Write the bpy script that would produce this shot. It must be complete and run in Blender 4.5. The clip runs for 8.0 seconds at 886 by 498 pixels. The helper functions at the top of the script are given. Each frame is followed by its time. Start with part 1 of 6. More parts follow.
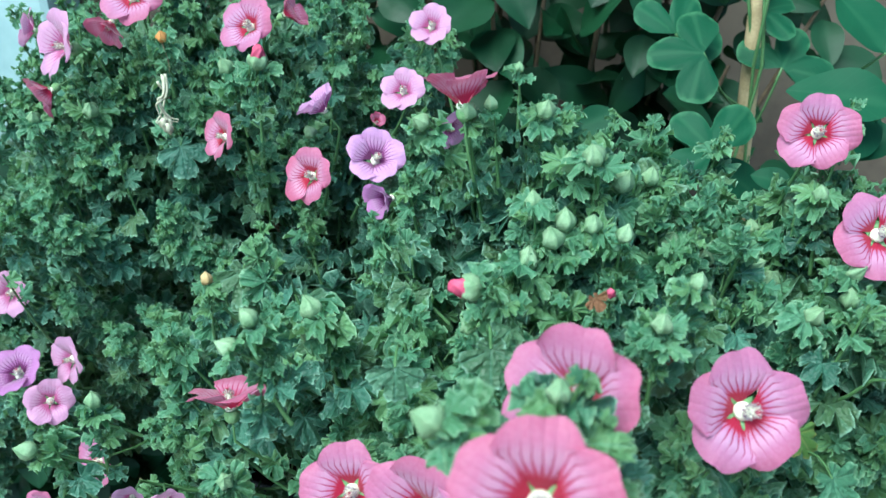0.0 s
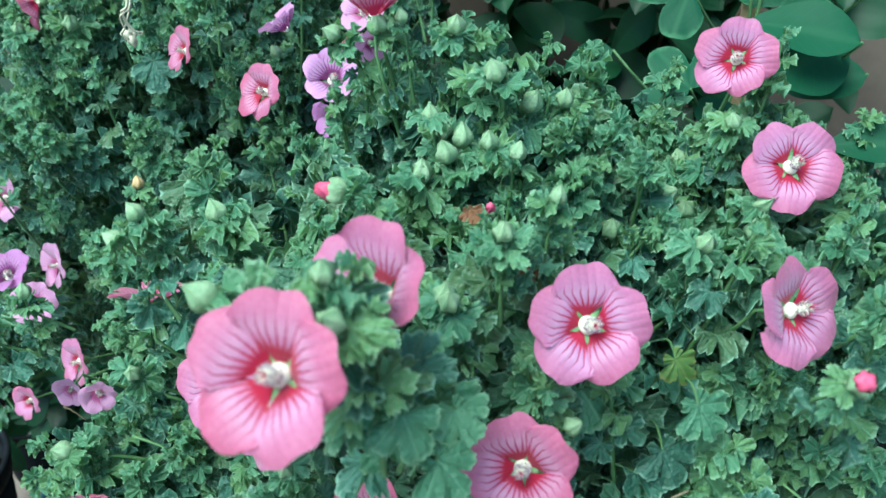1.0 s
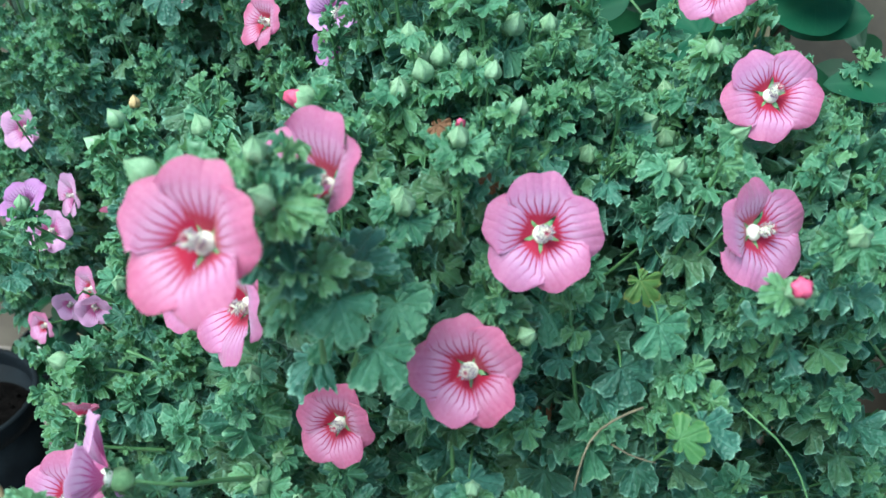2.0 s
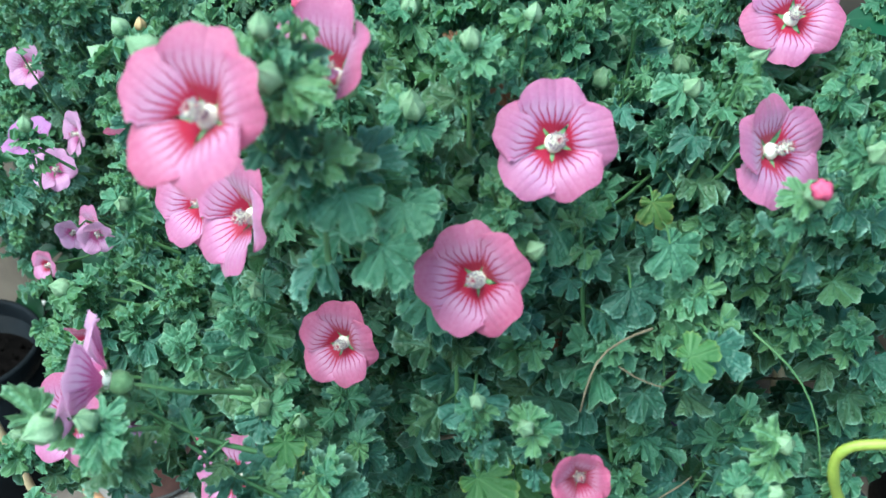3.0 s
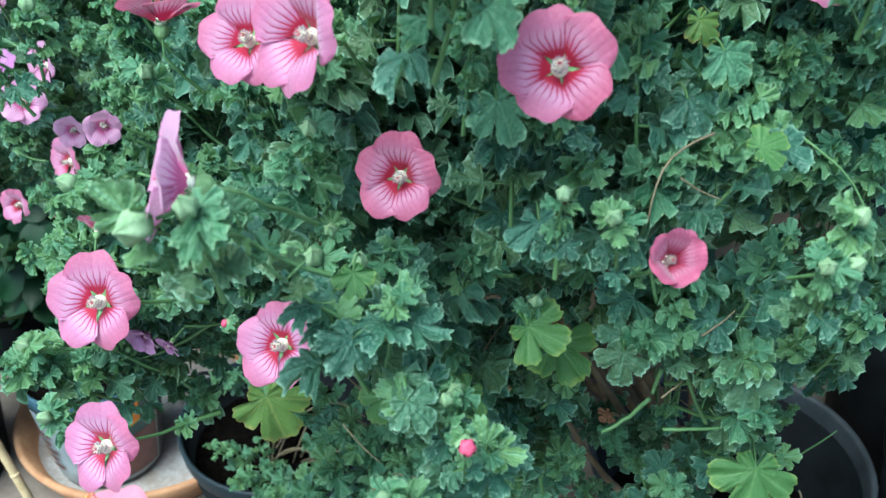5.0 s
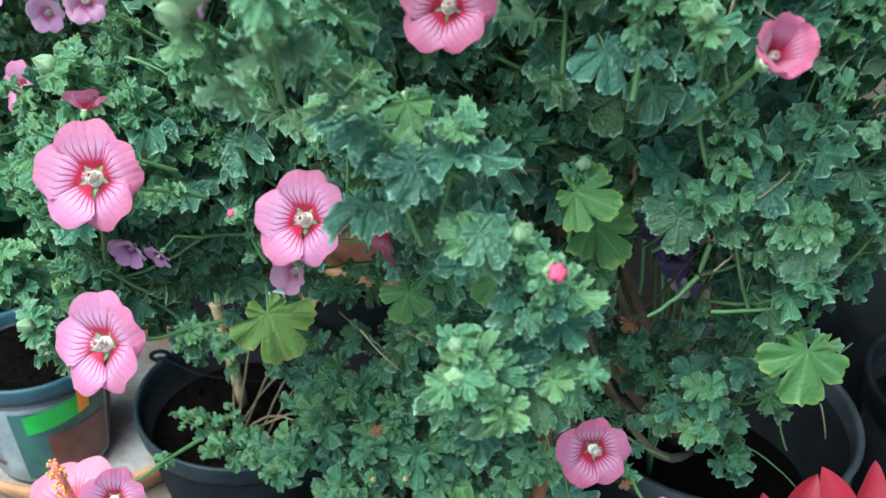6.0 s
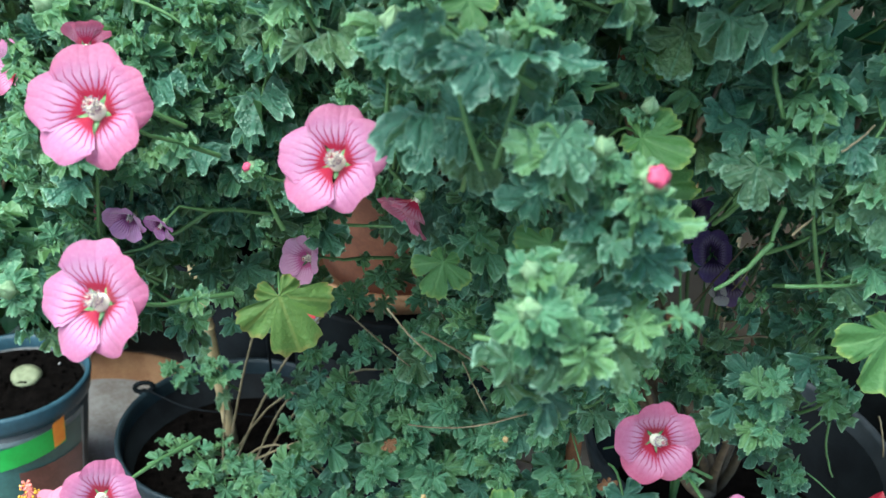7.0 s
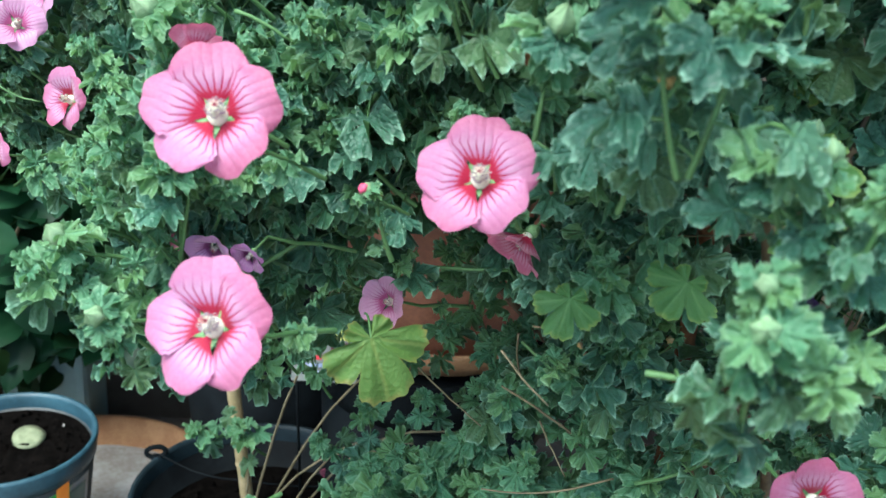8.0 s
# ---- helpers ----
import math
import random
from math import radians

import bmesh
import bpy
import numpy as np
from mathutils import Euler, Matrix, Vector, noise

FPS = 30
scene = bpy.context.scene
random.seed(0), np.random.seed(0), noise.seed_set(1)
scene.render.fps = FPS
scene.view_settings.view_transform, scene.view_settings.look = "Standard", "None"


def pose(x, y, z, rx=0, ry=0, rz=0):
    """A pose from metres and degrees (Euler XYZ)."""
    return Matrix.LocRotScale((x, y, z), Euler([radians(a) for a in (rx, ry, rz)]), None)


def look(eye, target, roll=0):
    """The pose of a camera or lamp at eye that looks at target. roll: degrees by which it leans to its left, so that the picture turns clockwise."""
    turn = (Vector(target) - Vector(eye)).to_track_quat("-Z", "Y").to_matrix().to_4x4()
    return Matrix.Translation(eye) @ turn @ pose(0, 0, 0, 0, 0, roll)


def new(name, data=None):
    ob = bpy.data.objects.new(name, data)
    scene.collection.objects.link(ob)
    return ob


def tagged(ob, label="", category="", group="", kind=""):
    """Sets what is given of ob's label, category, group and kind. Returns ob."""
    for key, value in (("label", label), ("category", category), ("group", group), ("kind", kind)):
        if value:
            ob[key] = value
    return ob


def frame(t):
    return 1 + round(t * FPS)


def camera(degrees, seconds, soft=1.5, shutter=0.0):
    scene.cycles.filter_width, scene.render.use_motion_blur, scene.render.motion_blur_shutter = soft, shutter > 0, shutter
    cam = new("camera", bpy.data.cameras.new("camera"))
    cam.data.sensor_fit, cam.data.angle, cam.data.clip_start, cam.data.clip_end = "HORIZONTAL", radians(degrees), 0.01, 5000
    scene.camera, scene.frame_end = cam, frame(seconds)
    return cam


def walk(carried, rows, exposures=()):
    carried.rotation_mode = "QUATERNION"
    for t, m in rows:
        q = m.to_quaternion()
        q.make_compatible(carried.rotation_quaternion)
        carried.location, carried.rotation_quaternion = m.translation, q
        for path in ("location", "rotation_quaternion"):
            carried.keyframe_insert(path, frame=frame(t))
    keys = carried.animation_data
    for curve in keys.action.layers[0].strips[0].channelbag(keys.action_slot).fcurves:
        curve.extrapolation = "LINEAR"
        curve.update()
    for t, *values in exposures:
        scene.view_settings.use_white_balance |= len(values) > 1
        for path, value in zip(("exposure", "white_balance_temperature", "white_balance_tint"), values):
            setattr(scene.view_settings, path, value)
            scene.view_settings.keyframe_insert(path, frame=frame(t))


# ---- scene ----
cam = camera(51.6, 8.0, soft=1.5)
cam.data.dof.use_dof, cam.data.dof.focus_distance, cam.data.dof.aperture_fstop = True, 0.49, 17.0
PATH = [
    (0, (0.012, -0.012, 0.905), (-0.056, 1.754, -0.032), -1.2),
    (0.5, (0.06, -0.01, 0.906), (-0.106, 1.705, -0.11), -1.7),
    (1, (0.095, -0.018, 0.89), (-0.147, 1.683, -0.134), -1.1),
    (1.5, (0.119, -0.024, 0.884), (-0.184, 1.643, -0.178), -1.2),
    (1.7, (0.127, -0.027, 0.879), (-0.199, 1.635, -0.185), -1.3),
    (2.8, (0.131, -0.036, 0.852), (-0.215, 1.596, -0.251), -0.2),
    (3, (0.13, -0.038, 0.846), (-0.215, 1.591, -0.263), 0.0),
    (3.5, (0.126, -0.046, 0.829), (-0.213, 1.577, -0.289), -0.0),
    (4, (0.114, -0.063, 0.809), (-0.182, 1.57, -0.306), 0.1),
    (4.2, (0.106, -0.072, 0.801), (-0.159, 1.572, -0.307), 0.2),
    (5.3, (0.064, -0.091, 0.759), (-0.06, 1.612, -0.281), 0.5),
    (5.5, (0.054, -0.094, 0.739), (-0.042, 1.627, -0.276), 0.7),
    (6, (0.026, -0.095, 0.698), (0.033, 1.621, -0.329), 1.6),
    (6.5, (0.021, -0.089, 0.657), (0.039, 1.657, -0.319), 2.0),
    (7, (0.002, -0.075, 0.632), (0.046, 1.715, -0.258), 2.8),
    (7.5, (-0.036, -0.065, 0.611), (0.065, 1.768, -0.181), 4.2),
    (8, (-0.056, -0.051, 0.597), (0.034, 1.81, -0.131), 4.7),
]
EXPOSURE, SKY, SUN, KELVIN, TINT = 1.78, 0.10, 2.2, 5950, -5
walk(cam, [(t, look(eye, target, roll)) for t, eye, target, roll in PATH], [(0.0, EXPOSURE - 0.12, KELVIN - 260, TINT - 2), (3.5, EXPOSURE - 0.02, KELVIN - 280, TINT), (6.5, EXPOSURE + 0.08, KELVIN + 170, TINT + 4), (8.0, EXPOSURE + 0.25, KELVIN + 200, TINT + 5)])

# ---- light ----
world = bpy.data.worlds.new("world")
scene.world = world
world.use_nodes = True
wn = world.node_tree.nodes
sky = wn.new("ShaderNodeTexSky")
sky.sky_type = "NISHITA"
sky.sun_disc = False
sky.sun_elevation = radians(61)
sky.sun_rotation = radians(221)
sky.air_density, sky.dust_density = 1.0, 1.5
wn["Background"].inputs["Strength"].default_value = SKY
world.node_tree.links.new(sky.outputs[0], wn["Background"].inputs["Color"])
sun = new("sun", bpy.data.lights.new("sun", "SUN"))
sun.data.energy, sun.data.angle, sun.data.color = SUN, radians(45), (1.0, 0.97, 0.93)
sun.matrix_world = look((-0.60, -0.70, 1.70), (0, 0, 0))


# ---- materials ----
class Nodes:
    """A node material with short ways to add nodes and links."""

    def __init__(self, name):
        self.m = bpy.data.materials.new(name)
        self.m.use_nodes = True
        self.t = self.m.node_tree
        self.b = self.t.nodes["Principled BSDF"]

    def put(self, kind, values=(), **props):
        n = self.t.nodes.new(kind)
        if "operation" in props:
            n.operation = props["operation"]
        if "interpolation_type" in props:
            n.interpolation_type = props["interpolation_type"]
        if "data_type" in props:
            n.data_type = props["data_type"]
        if "blend_type" in props:
            n.blend_type = props["blend_type"]
        if "noise_dimensions" in props:
            n.noise_dimensions = props["noise_dimensions"]
        for k, v in dict(values).items():
            if isinstance(v, bpy.types.NodeSocket):
                self.t.links.new(v, n.inputs[k])
            else:
                n.inputs[k].default_value = v
        return n

    def math(self, op, a, b=0.0, c=0.0):
        return self.put("ShaderNodeMath", {0: a, 1: b, 2: c}, operation=op).outputs[0]

    def ramp(self, x, lo, hi, a=0.0, b=1.0):
        return self.put("ShaderNodeMapRange", {0: x, 1: lo, 2: hi, 3: a, 4: b}, interpolation_type="SMOOTHSTEP").outputs[0]

    def mix(self, f, a, b, blend="MIX"):
        n = self.put("ShaderNodeMix", {0: f, 6: a, 7: b}, data_type="RGBA", blend_type=blend)
        return n.outputs[2]

    def noise(self, scale, detail=3.0, vector=None):
        n = self.put("ShaderNodeTexNoise", {"Scale": scale, "Detail": detail})
        if vector is not None:
            self.t.links.new(vector, n.inputs["Vector"])
        return n.outputs[0]

    def set(self, **values):
        for k, v in values.items():
            k = k.replace("_", " ")
            if isinstance(v, bpy.types.NodeSocket):
                self.t.links.new(v, self.b.inputs[k])
            else:
                self.b.inputs[k].default_value = v

    def bump(self, height, strength, distance):
        n = self.put("ShaderNodeBump", {"Height": height, "Strength": strength, "Distance": distance})
        self.t.links.new(n.outputs[0], self.b.inputs["Normal"])

    def position(self):
        return self.put("ShaderNodeNewGeometry").outputs["Position"]

    def thin(self, share, colour):
        """Lets light through a thin sheet, as petals and leaves do."""
        tr = self.put("ShaderNodeBsdfTranslucent", {"Color": colour})
        mx = self.put("ShaderNodeMixShader", {0: share})
        self.t.links.new(self.b.outputs[0], mx.inputs[1])
        self.t.links.new(tr.outputs[0], mx.inputs[2])
        self.t.links.new(mx.outputs[0], self.t.nodes["Material Output"].inputs["Surface"])


def c4(c):
    return (*c, 1.0)


def surface(name, dark, light, rough, scale, bump=0.3, depth=0.001, metal=0.0, gloss=0.5):
    """A mottled surface with coarse stains and fine grain."""
    n = Nodes(name)
    p = n.position()
    coarse, fine = n.noise(scale, 4, p), n.noise(scale * 9, 3, p)
    f = n.math("ADD", n.math("MULTIPLY", coarse, 0.65), n.math("MULTIPLY", fine, 0.35))
    n.set(Base_Color=n.mix(n.ramp(f, 0.32, 0.68), c4(dark), c4(light)), Metallic=metal,
          Roughness=n.ramp(fine, 0.3, 0.7, rough - 0.08, min(1.0, rough + 0.08)), Specular_IOR_Level=gloss)
    n.bump(f, bump, depth)
    return n.m


def leaf_material(name, dark, light, vein, rough=0.55, share=0.25, gloss=0.4, lobes=5.0, edge=None, crease=0.9, ribs=0.45, relief=0.75, olive=None):
    """A leaf: veins along its lobes, mottling, and a tone of its own for each leaf."""
    n = Nodes(name)
    geo = n.put("ShaderNodeNewGeometry")
    obj = n.put("ShaderNodeObjectInfo")
    rnd = n.put("ShaderNodeTexWhiteNoise", {"W": n.math("ADD", geo.outputs["Random Per Island"], n.math("MULTIPLY", obj.outputs["Random"], 7.3))}, noise_dimensions="1D")
    uv = n.put("ShaderNodeUVMap")
    sep = n.put("ShaderNodeSeparateXYZ", {0: uv.outputs[0]})
    u, v = sep.outputs[0], sep.outputs[1]
    away = n.math("ABSOLUTE", n.math("SUBTRACT", n.math("FRACT", n.math("MULTIPLY", u, lobes)), 0.5))
    rib = n.ramp(n.math("MULTIPLY", away, n.math("ADD", v, 0.15)), 0.01, 0.06, 1.0, 0.0)
    side = n.ramp(n.math("ABSOLUTE", n.math("SINE", n.math("ADD", n.math("MULTIPLY", v, 26.0), n.math("MULTIPLY", away, 14.0)))), 0.0, 0.25, 0.5, 0.0)
    veins = n.math("MAXIMUM", rib, side)
    mott = n.noise(160.0, 3, geo.outputs["Position"])
    tone = n.math("ADD", n.math("MULTIPLY", rnd.outputs[0], 0.7), n.math("MULTIPLY", mott, 0.3))
    base = n.mix(tone, c4(dark), c4(light))
    if olive:
        base = n.mix(n.ramp(n.math("FRACT", n.math("MULTIPLY", rnd.outputs[0], 9.7)), 0.35, 1.0, 0.0, 0.6), base, c4(olive))
    col = n.mix(n.math("MULTIPLY", veins, ribs), base, c4(vein))
    if edge:
        col = n.mix(n.ramp(n.math("ADD", v, n.math("MULTIPLY", mott, 0.3)), 1.02, 1.22), col, c4(edge))
    n.set(Base_Color=col, Roughness=rough, Specular_IOR_Level=gloss)
    fold = n.put("ShaderNodeTexVoronoi", {"Vector": geo.outputs["Position"], "Scale": 520.0}).outputs["Distance"]
    n.bump(n.math("SUBTRACT", n.math("ADD", mott, n.math("MULTIPLY", fold, crease * 0.6)), n.math("MULTIPLY", veins, 0.25)), relief, 0.0022)
    n.thin(share, n.mix(0.4, col, (0.25, 0.5, 0.12, 1)) if name[:3] != "red" else col)
    return n.m


def petal_material(name, inner, outer, throat, line, strong=1.0):
    """A mallow petal: dark throat, fine lines that fan out, paler towards the rim."""
    n = Nodes(name)
    uv = n.put("ShaderNodeUVMap")
    sep = n.put("ShaderNodeSeparateXYZ", {0: uv.outputs[0]})
    u, v = sep.outputs[0], sep.outputs[1]
    obj = n.put("ShaderNodeObjectInfo")
    pos = n.put("ShaderNodeTexCoord").outputs["Object"]
    wob = n.noise(2.6, 3, pos)
    fine = n.noise(16.0, 2, pos)
    soft = n.noise(1.3, 2, pos)
    lines = n.math("ABSOLUTE", n.math("SINE", n.math("ADD", n.math("MULTIPLY", n.math("SUBTRACT", u, 0.5), 26.0), n.math("MULTIPLY", wob, 2.0))))
    thick = n.ramp(v, 0.15, 0.80, 0.46, 0.06)
    mark = n.math("SUBTRACT", 1.0, n.ramp(n.math("SUBTRACT", lines, thick), -0.10, 0.17))
    reach = n.ramp(n.math("ADD", v, n.math("MULTIPLY", wob, 0.5)), 0.62, 1.10, 1.0, 0.0)
    blot = n.math("SUBTRACT", n.math("ADD", v, n.math("MULTIPLY", wob, 0.14)), n.math("MULTIPLY", mark, 0.10))
    dark = n.ramp(blot, 0.26, 0.40, 1.0, 0.0)
    tone = n.math("ADD", n.math("MULTIPLY", n.ramp(n.math("ADD", v, n.math("MULTIPLY", soft, 0.3)), 0.45, 1.15), 0.62), n.math("MULTIPLY", obj.outputs["Random"], 0.38))
    base = n.mix(tone, c4(inner), c4(outer))
    pale = n.math("MULTIPLY", n.ramp(v, 0.32, 0.44), n.ramp(v, 0.46, 0.72, 1.0, 0.0))
    base = n.mix(n.math("MULTIPLY", pale, 0.18), base, (0.80, 0.62, 0.74, 1))
    base = n.mix(n.math("MULTIPLY", fine, 0.14), base, (0.95, 0.8, 0.9, 1))
    col = n.mix(n.math("MULTIPLY", n.math("MULTIPLY", mark, reach), 0.88 * strong), base, c4(line))
    col = n.mix(n.math("MULTIPLY", dark, 0.95 * strong), col, c4(throat))
    n.set(Base_Color=col, Roughness=0.50, Specular_IOR_Level=0.30, Sheen_Weight=0.35, Sheen_Roughness=0.4)
    n.bump(n.math("ADD", n.math("MULTIPLY", lines, 0.7), fine), 0.30, 0.0007)
    n.thin(0.42, col)
    return n.m


# The edge colour is the pale margin, brightened further as painted edge highlights.
LEAF = leaf_material("mallow_leaf", (0.015, 0.067, 0.043), (0.075, 0.208, 0.138), (0.09, 0.23, 0.16), rough=0.45, gloss=0.45, edge=(0.25, 0.44, 0.31), olive=(0.092, 0.155, 0.046), ribs=0.28)
YOUNG = leaf_material("young_leaf", (0.048, 0.162, 0.084), (0.118, 0.280, 0.152), (0.17, 0.36, 0.22), rough=0.48, gloss=0.4, share=0.3, edge=(0.26, 0.44, 0.26), olive=(0.16, 0.30, 0.10))
PALE = leaf_material("pale_leaf", (0.046, 0.142, 0.042), (0.080, 0.200, 0.058), (0.20, 0.38, 0.14), share=0.35, edge=(0.22, 0.32, 0.08), ribs=0.3, relief=0.4)
YELLOW = leaf_material("yellow_leaf", (0.070, 0.165, 0.038), (0.110, 0.210, 0.048), (0.35, 0.40, 0.12), share=0.35, edge=(0.26, 0.24, 0.07), ribs=0.3, relief=0.4)
DRY = leaf_material("dry_leaf", (0.120, 0.050, 0.022), (0.230, 0.110, 0.050), (0.25, 0.14, 0.07), rough=0.8, share=0.1)
VINE = leaf_material("vine_leaf", (0.006, 0.046, 0.022), (0.013, 0.082, 0.038), (0.06, 0.17, 0.08), rough=0.58, share=0.15, gloss=0.14, edge=(0.05, 0.15, 0.07), lobes=3.0, crease=0.1, ribs=0.18, relief=0.12)
BROAD = leaf_material("broad_leaf", (0.006, 0.044, 0.020), (0.013, 0.078, 0.036), (0.06, 0.17, 0.08), rough=0.58, share=0.12, gloss=0.14, lobes=1.0, crease=0.1, ribs=0.12, relief=0.12)
GLOSSY = leaf_material("glossy_leaf", (0.003, 0.019, 0.008), (0.012, 0.056, 0.022), (0.03, 0.09, 0.04), rough=0.45, share=0.08, gloss=0.2, lobes=1.0, crease=0.1, ribs=0.12, relief=0.12)
RED = leaf_material("red_bract", (0.240, 0.006, 0.020), (0.360, 0.016, 0.035), (0.32, 0.015, 0.03), rough=0.5, share=0.25, lobes=1.0, crease=0.1, ribs=0.12, relief=0.12)
STEM = surface("green_stem", (0.05, 0.13, 0.04), (0.10, 0.21, 0.075), 0.6, 60)
WOOD = surface("woody_stem", (0.06, 0.042, 0.024), (0.14, 0.105, 0.06), 0.85, 70, 0.6)
FADED = surface("faded_leaf", (0.13, 0.16, 0.09), (0.22, 0.25, 0.15), 0.75, 150, 0.4)
TWIG = surface("dry_tan_twig", (0.11, 0.092, 0.05), (0.22, 0.185, 0.11), 0.85, 90, 0.5)
PALEPRINT = surface("pale_print", (0.16, 0.20, 0.22), (0.26, 0.32, 0.34), 0.5, 40, 0.05)
BUDGREEN = surface("bud_green", (0.130, 0.245, 0.112), (0.245, 0.365, 0.205), 0.7, 200, 0.6, 0.002)
CALYX = surface("calyx_green", (0.10, 0.23, 0.08), (0.24, 0.40, 0.18), 0.7, 260, 0.7, 0.002)
BUDTAN = surface("withered_bud", (0.36, 0.25, 0.10), (0.50, 0.36, 0.17), 0.8, 220, 0.3)
BUDRED = surface("opening_petals", (0.36, 0.035, 0.085), (0.52, 0.08, 0.165), 0.6, 300, 0.4)
CREAM = surface("stamen_cream", (0.66, 0.66, 0.50), (0.78, 0.78, 0.64), 0.6, 500, 0.3)
ANTHER = surface("anther_grey", (0.19, 0.145, 0.18), (0.38, 0.29, 0.33), 0.7, 900, 0.6)
PINK = petal_material("pink_petal", (0.530, 0.228, 0.445), (0.465, 0.090, 0.206), (0.44, 0.007, 0.045), (0.36, 0.016, 0.10))
CORALP = petal_material("coral_petal", (0.530, 0.190, 0.355), (0.465, 0.060, 0.150), (0.42, 0.006, 0.04), (0.35, 0.012, 0.09))
PALEP = petal_material("pale_petal", (0.58, 0.25, 0.46), (0.62, 0.31, 0.51), (0.45, 0.03, 0.18), (0.42, 0.04, 0.25), 0.7)
LILAC = petal_material("lilac_petal", (0.55, 0.22, 0.50), (0.64, 0.33, 0.62), (0.20, 0.02, 0.14), (0.24, 0.03, 0.20), 0.9)
ROSE = petal_material("rose_petal", (0.43, 0.095, 0.215), (0.43, 0.052, 0.14), (0.40, 0.01, 0.06), (0.40, 0.012, 0.10))
PURPLE = petal_material("purple_petal", (0.34, 0.09, 0.32), (0.45, 0.17, 0.44), (0.12, 0.01, 0.09), (0.14, 0.015, 0.12))
HIBISCUS = petal_material("hibiscus_petal", (0.78, 0.16, 0.28), (0.80, 0.26, 0.38), (0.50, 0.02, 0.05), (0.60, 0.06, 0.12), 0.6)
VIOLET = petal_material("pansy_petal", (0.06, 0.025, 0.14), (0.11, 0.05, 0.24), (0.02, 0.008, 0.04), (0.02, 0.01, 0.05))
WHITEP = petal_material("white_petal", (0.70, 0.70, 0.62), (0.78, 0.78, 0.74), (0.05, 0.02, 0.09), (0.2, 0.1, 0.3), 0.7)
WITHER = surface("withered_petal", (0.36, 0.36, 0.24), (0.54, 0.53, 0.40), 0.8, 260, 0.5)
ORANGE = surface("orange_bud", (0.42, 0.17, 0.04), (0.56, 0.28, 0.08), 0.6, 300, 0.3)
POLLEN = surface("yellow_pollen", (0.60, 0.28, 0.02), (0.80, 0.45, 0.05), 0.7, 600)
CORAL = surface("coral_column", (0.60, 0.14, 0.12), (0.74, 0.26, 0.20), 0.6, 300)
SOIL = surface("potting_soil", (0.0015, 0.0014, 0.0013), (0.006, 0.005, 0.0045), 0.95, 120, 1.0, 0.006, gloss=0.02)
BLACKP = surface("black_plastic", (0.004, 0.005, 0.006), (0.009, 0.012, 0.014), 0.6, 25, 0.15, gloss=0.06)
GREYP = surface("grey_plastic", (0.025, 0.032, 0.036), (0.05, 0.06, 0.065), 0.5, 30, 0.15, gloss=0.3)
BLUEP = surface("blue_plastic", (0.018, 0.05, 0.07), (0.035, 0.09, 0.12), 0.45, 25, 0.15, gloss=0.35)
NAVYP = surface("navy_plastic", (0.008, 0.016, 0.021), (0.016, 0.030, 0.038), 0.5, 25, 0.15, gloss=0.25)
CLAY = surface("terracotta", (0.15, 0.055, 0.032), (0.26, 0.11, 0.065), 0.85, 40, 0.5)
CLAYPALE = surface("worn_terracotta", (0.30, 0.145, 0.07), (0.44, 0.25, 0.13), 0.85, 40, 0.5)
CHALK = surface("lime_crust", (0.27, 0.24, 0.21), (0.45, 0.46, 0.47), 0.9, 22, 0.5)
FLOOR = surface("concrete_floor", (0.12, 0.10, 0.082), (0.21, 0.18, 0.148), 0.9, 9, 0.6, 0.003)
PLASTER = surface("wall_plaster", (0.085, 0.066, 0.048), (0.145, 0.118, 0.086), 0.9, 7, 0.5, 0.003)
POSTPAINT = surface("pale_paint", (0.30, 0.45, 0.45), (0.40, 0.56, 0.55), 0.6, 8, 0.2)
BAMBOO = surface("bamboo_cane", (0.34, 0.26, 0.13), (0.55, 0.44, 0.25), 0.6, 60, 0.4)
STAKE = surface("stained_stake", (0.10, 0.035, 0.015), (0.22, 0.09, 0.035), 0.8, 60, 0.5)
GREENTAG = surface("green_label", (0.015, 0.30, 0.04), (0.03, 0.42, 0.07), 0.45, 40, 0.05)
ORANGETAG = surface("orange_print", (0.75, 0.22, 0.02), (0.85, 0.32, 0.04), 0.5, 60, 0.05)
WHITETAG = surface("white_card", (0.13, 0.14, 0.13), (0.20, 0.22, 0.20), 0.5, 60, 0.05)
YELLOWTAG = surface("yellow_print", (0.42, 0.50, 0.10), (0.55, 0.60, 0.18), 0.5, 60, 0.05)
REDTAG = surface("red_print", (0.50, 0.02, 0.03), (0.62, 0.05, 0.06), 0.5, 60, 0.05)
DARKTAG = surface("dark_print", (0.05, 0.015, 0.015), (0.10, 0.03, 0.03), 0.5, 60, 0.05)
BLUETAG = surface("blue_print", (0.18, 0.24, 0.42), (0.40, 0.46, 0.60), 0.5, 60, 0.05)
GRAVEL = surface("pale_gravel", (0.22, 0.22, 0.20), (0.42, 0.42, 0.38), 0.8, 60, 0.4)
TENDRIL = surface("yellow_green_stem", (0.19, 0.27, 0.03), (0.28, 0.35, 0.05), 0.5, 60)
PETALS = {"pink": PINK, "coral": CORALP, "pale": PALEP, "lilac": LILAC, "rose": ROSE, "purple": PURPLE}


# ---- shape helpers ----
rng = np.random.default_rng(7)
UP = np.array((0.0, 0.0, 1.0))


def unit(v):
    v = np.asarray(v, float)
    return v / (np.linalg.norm(v) + 1e-12)


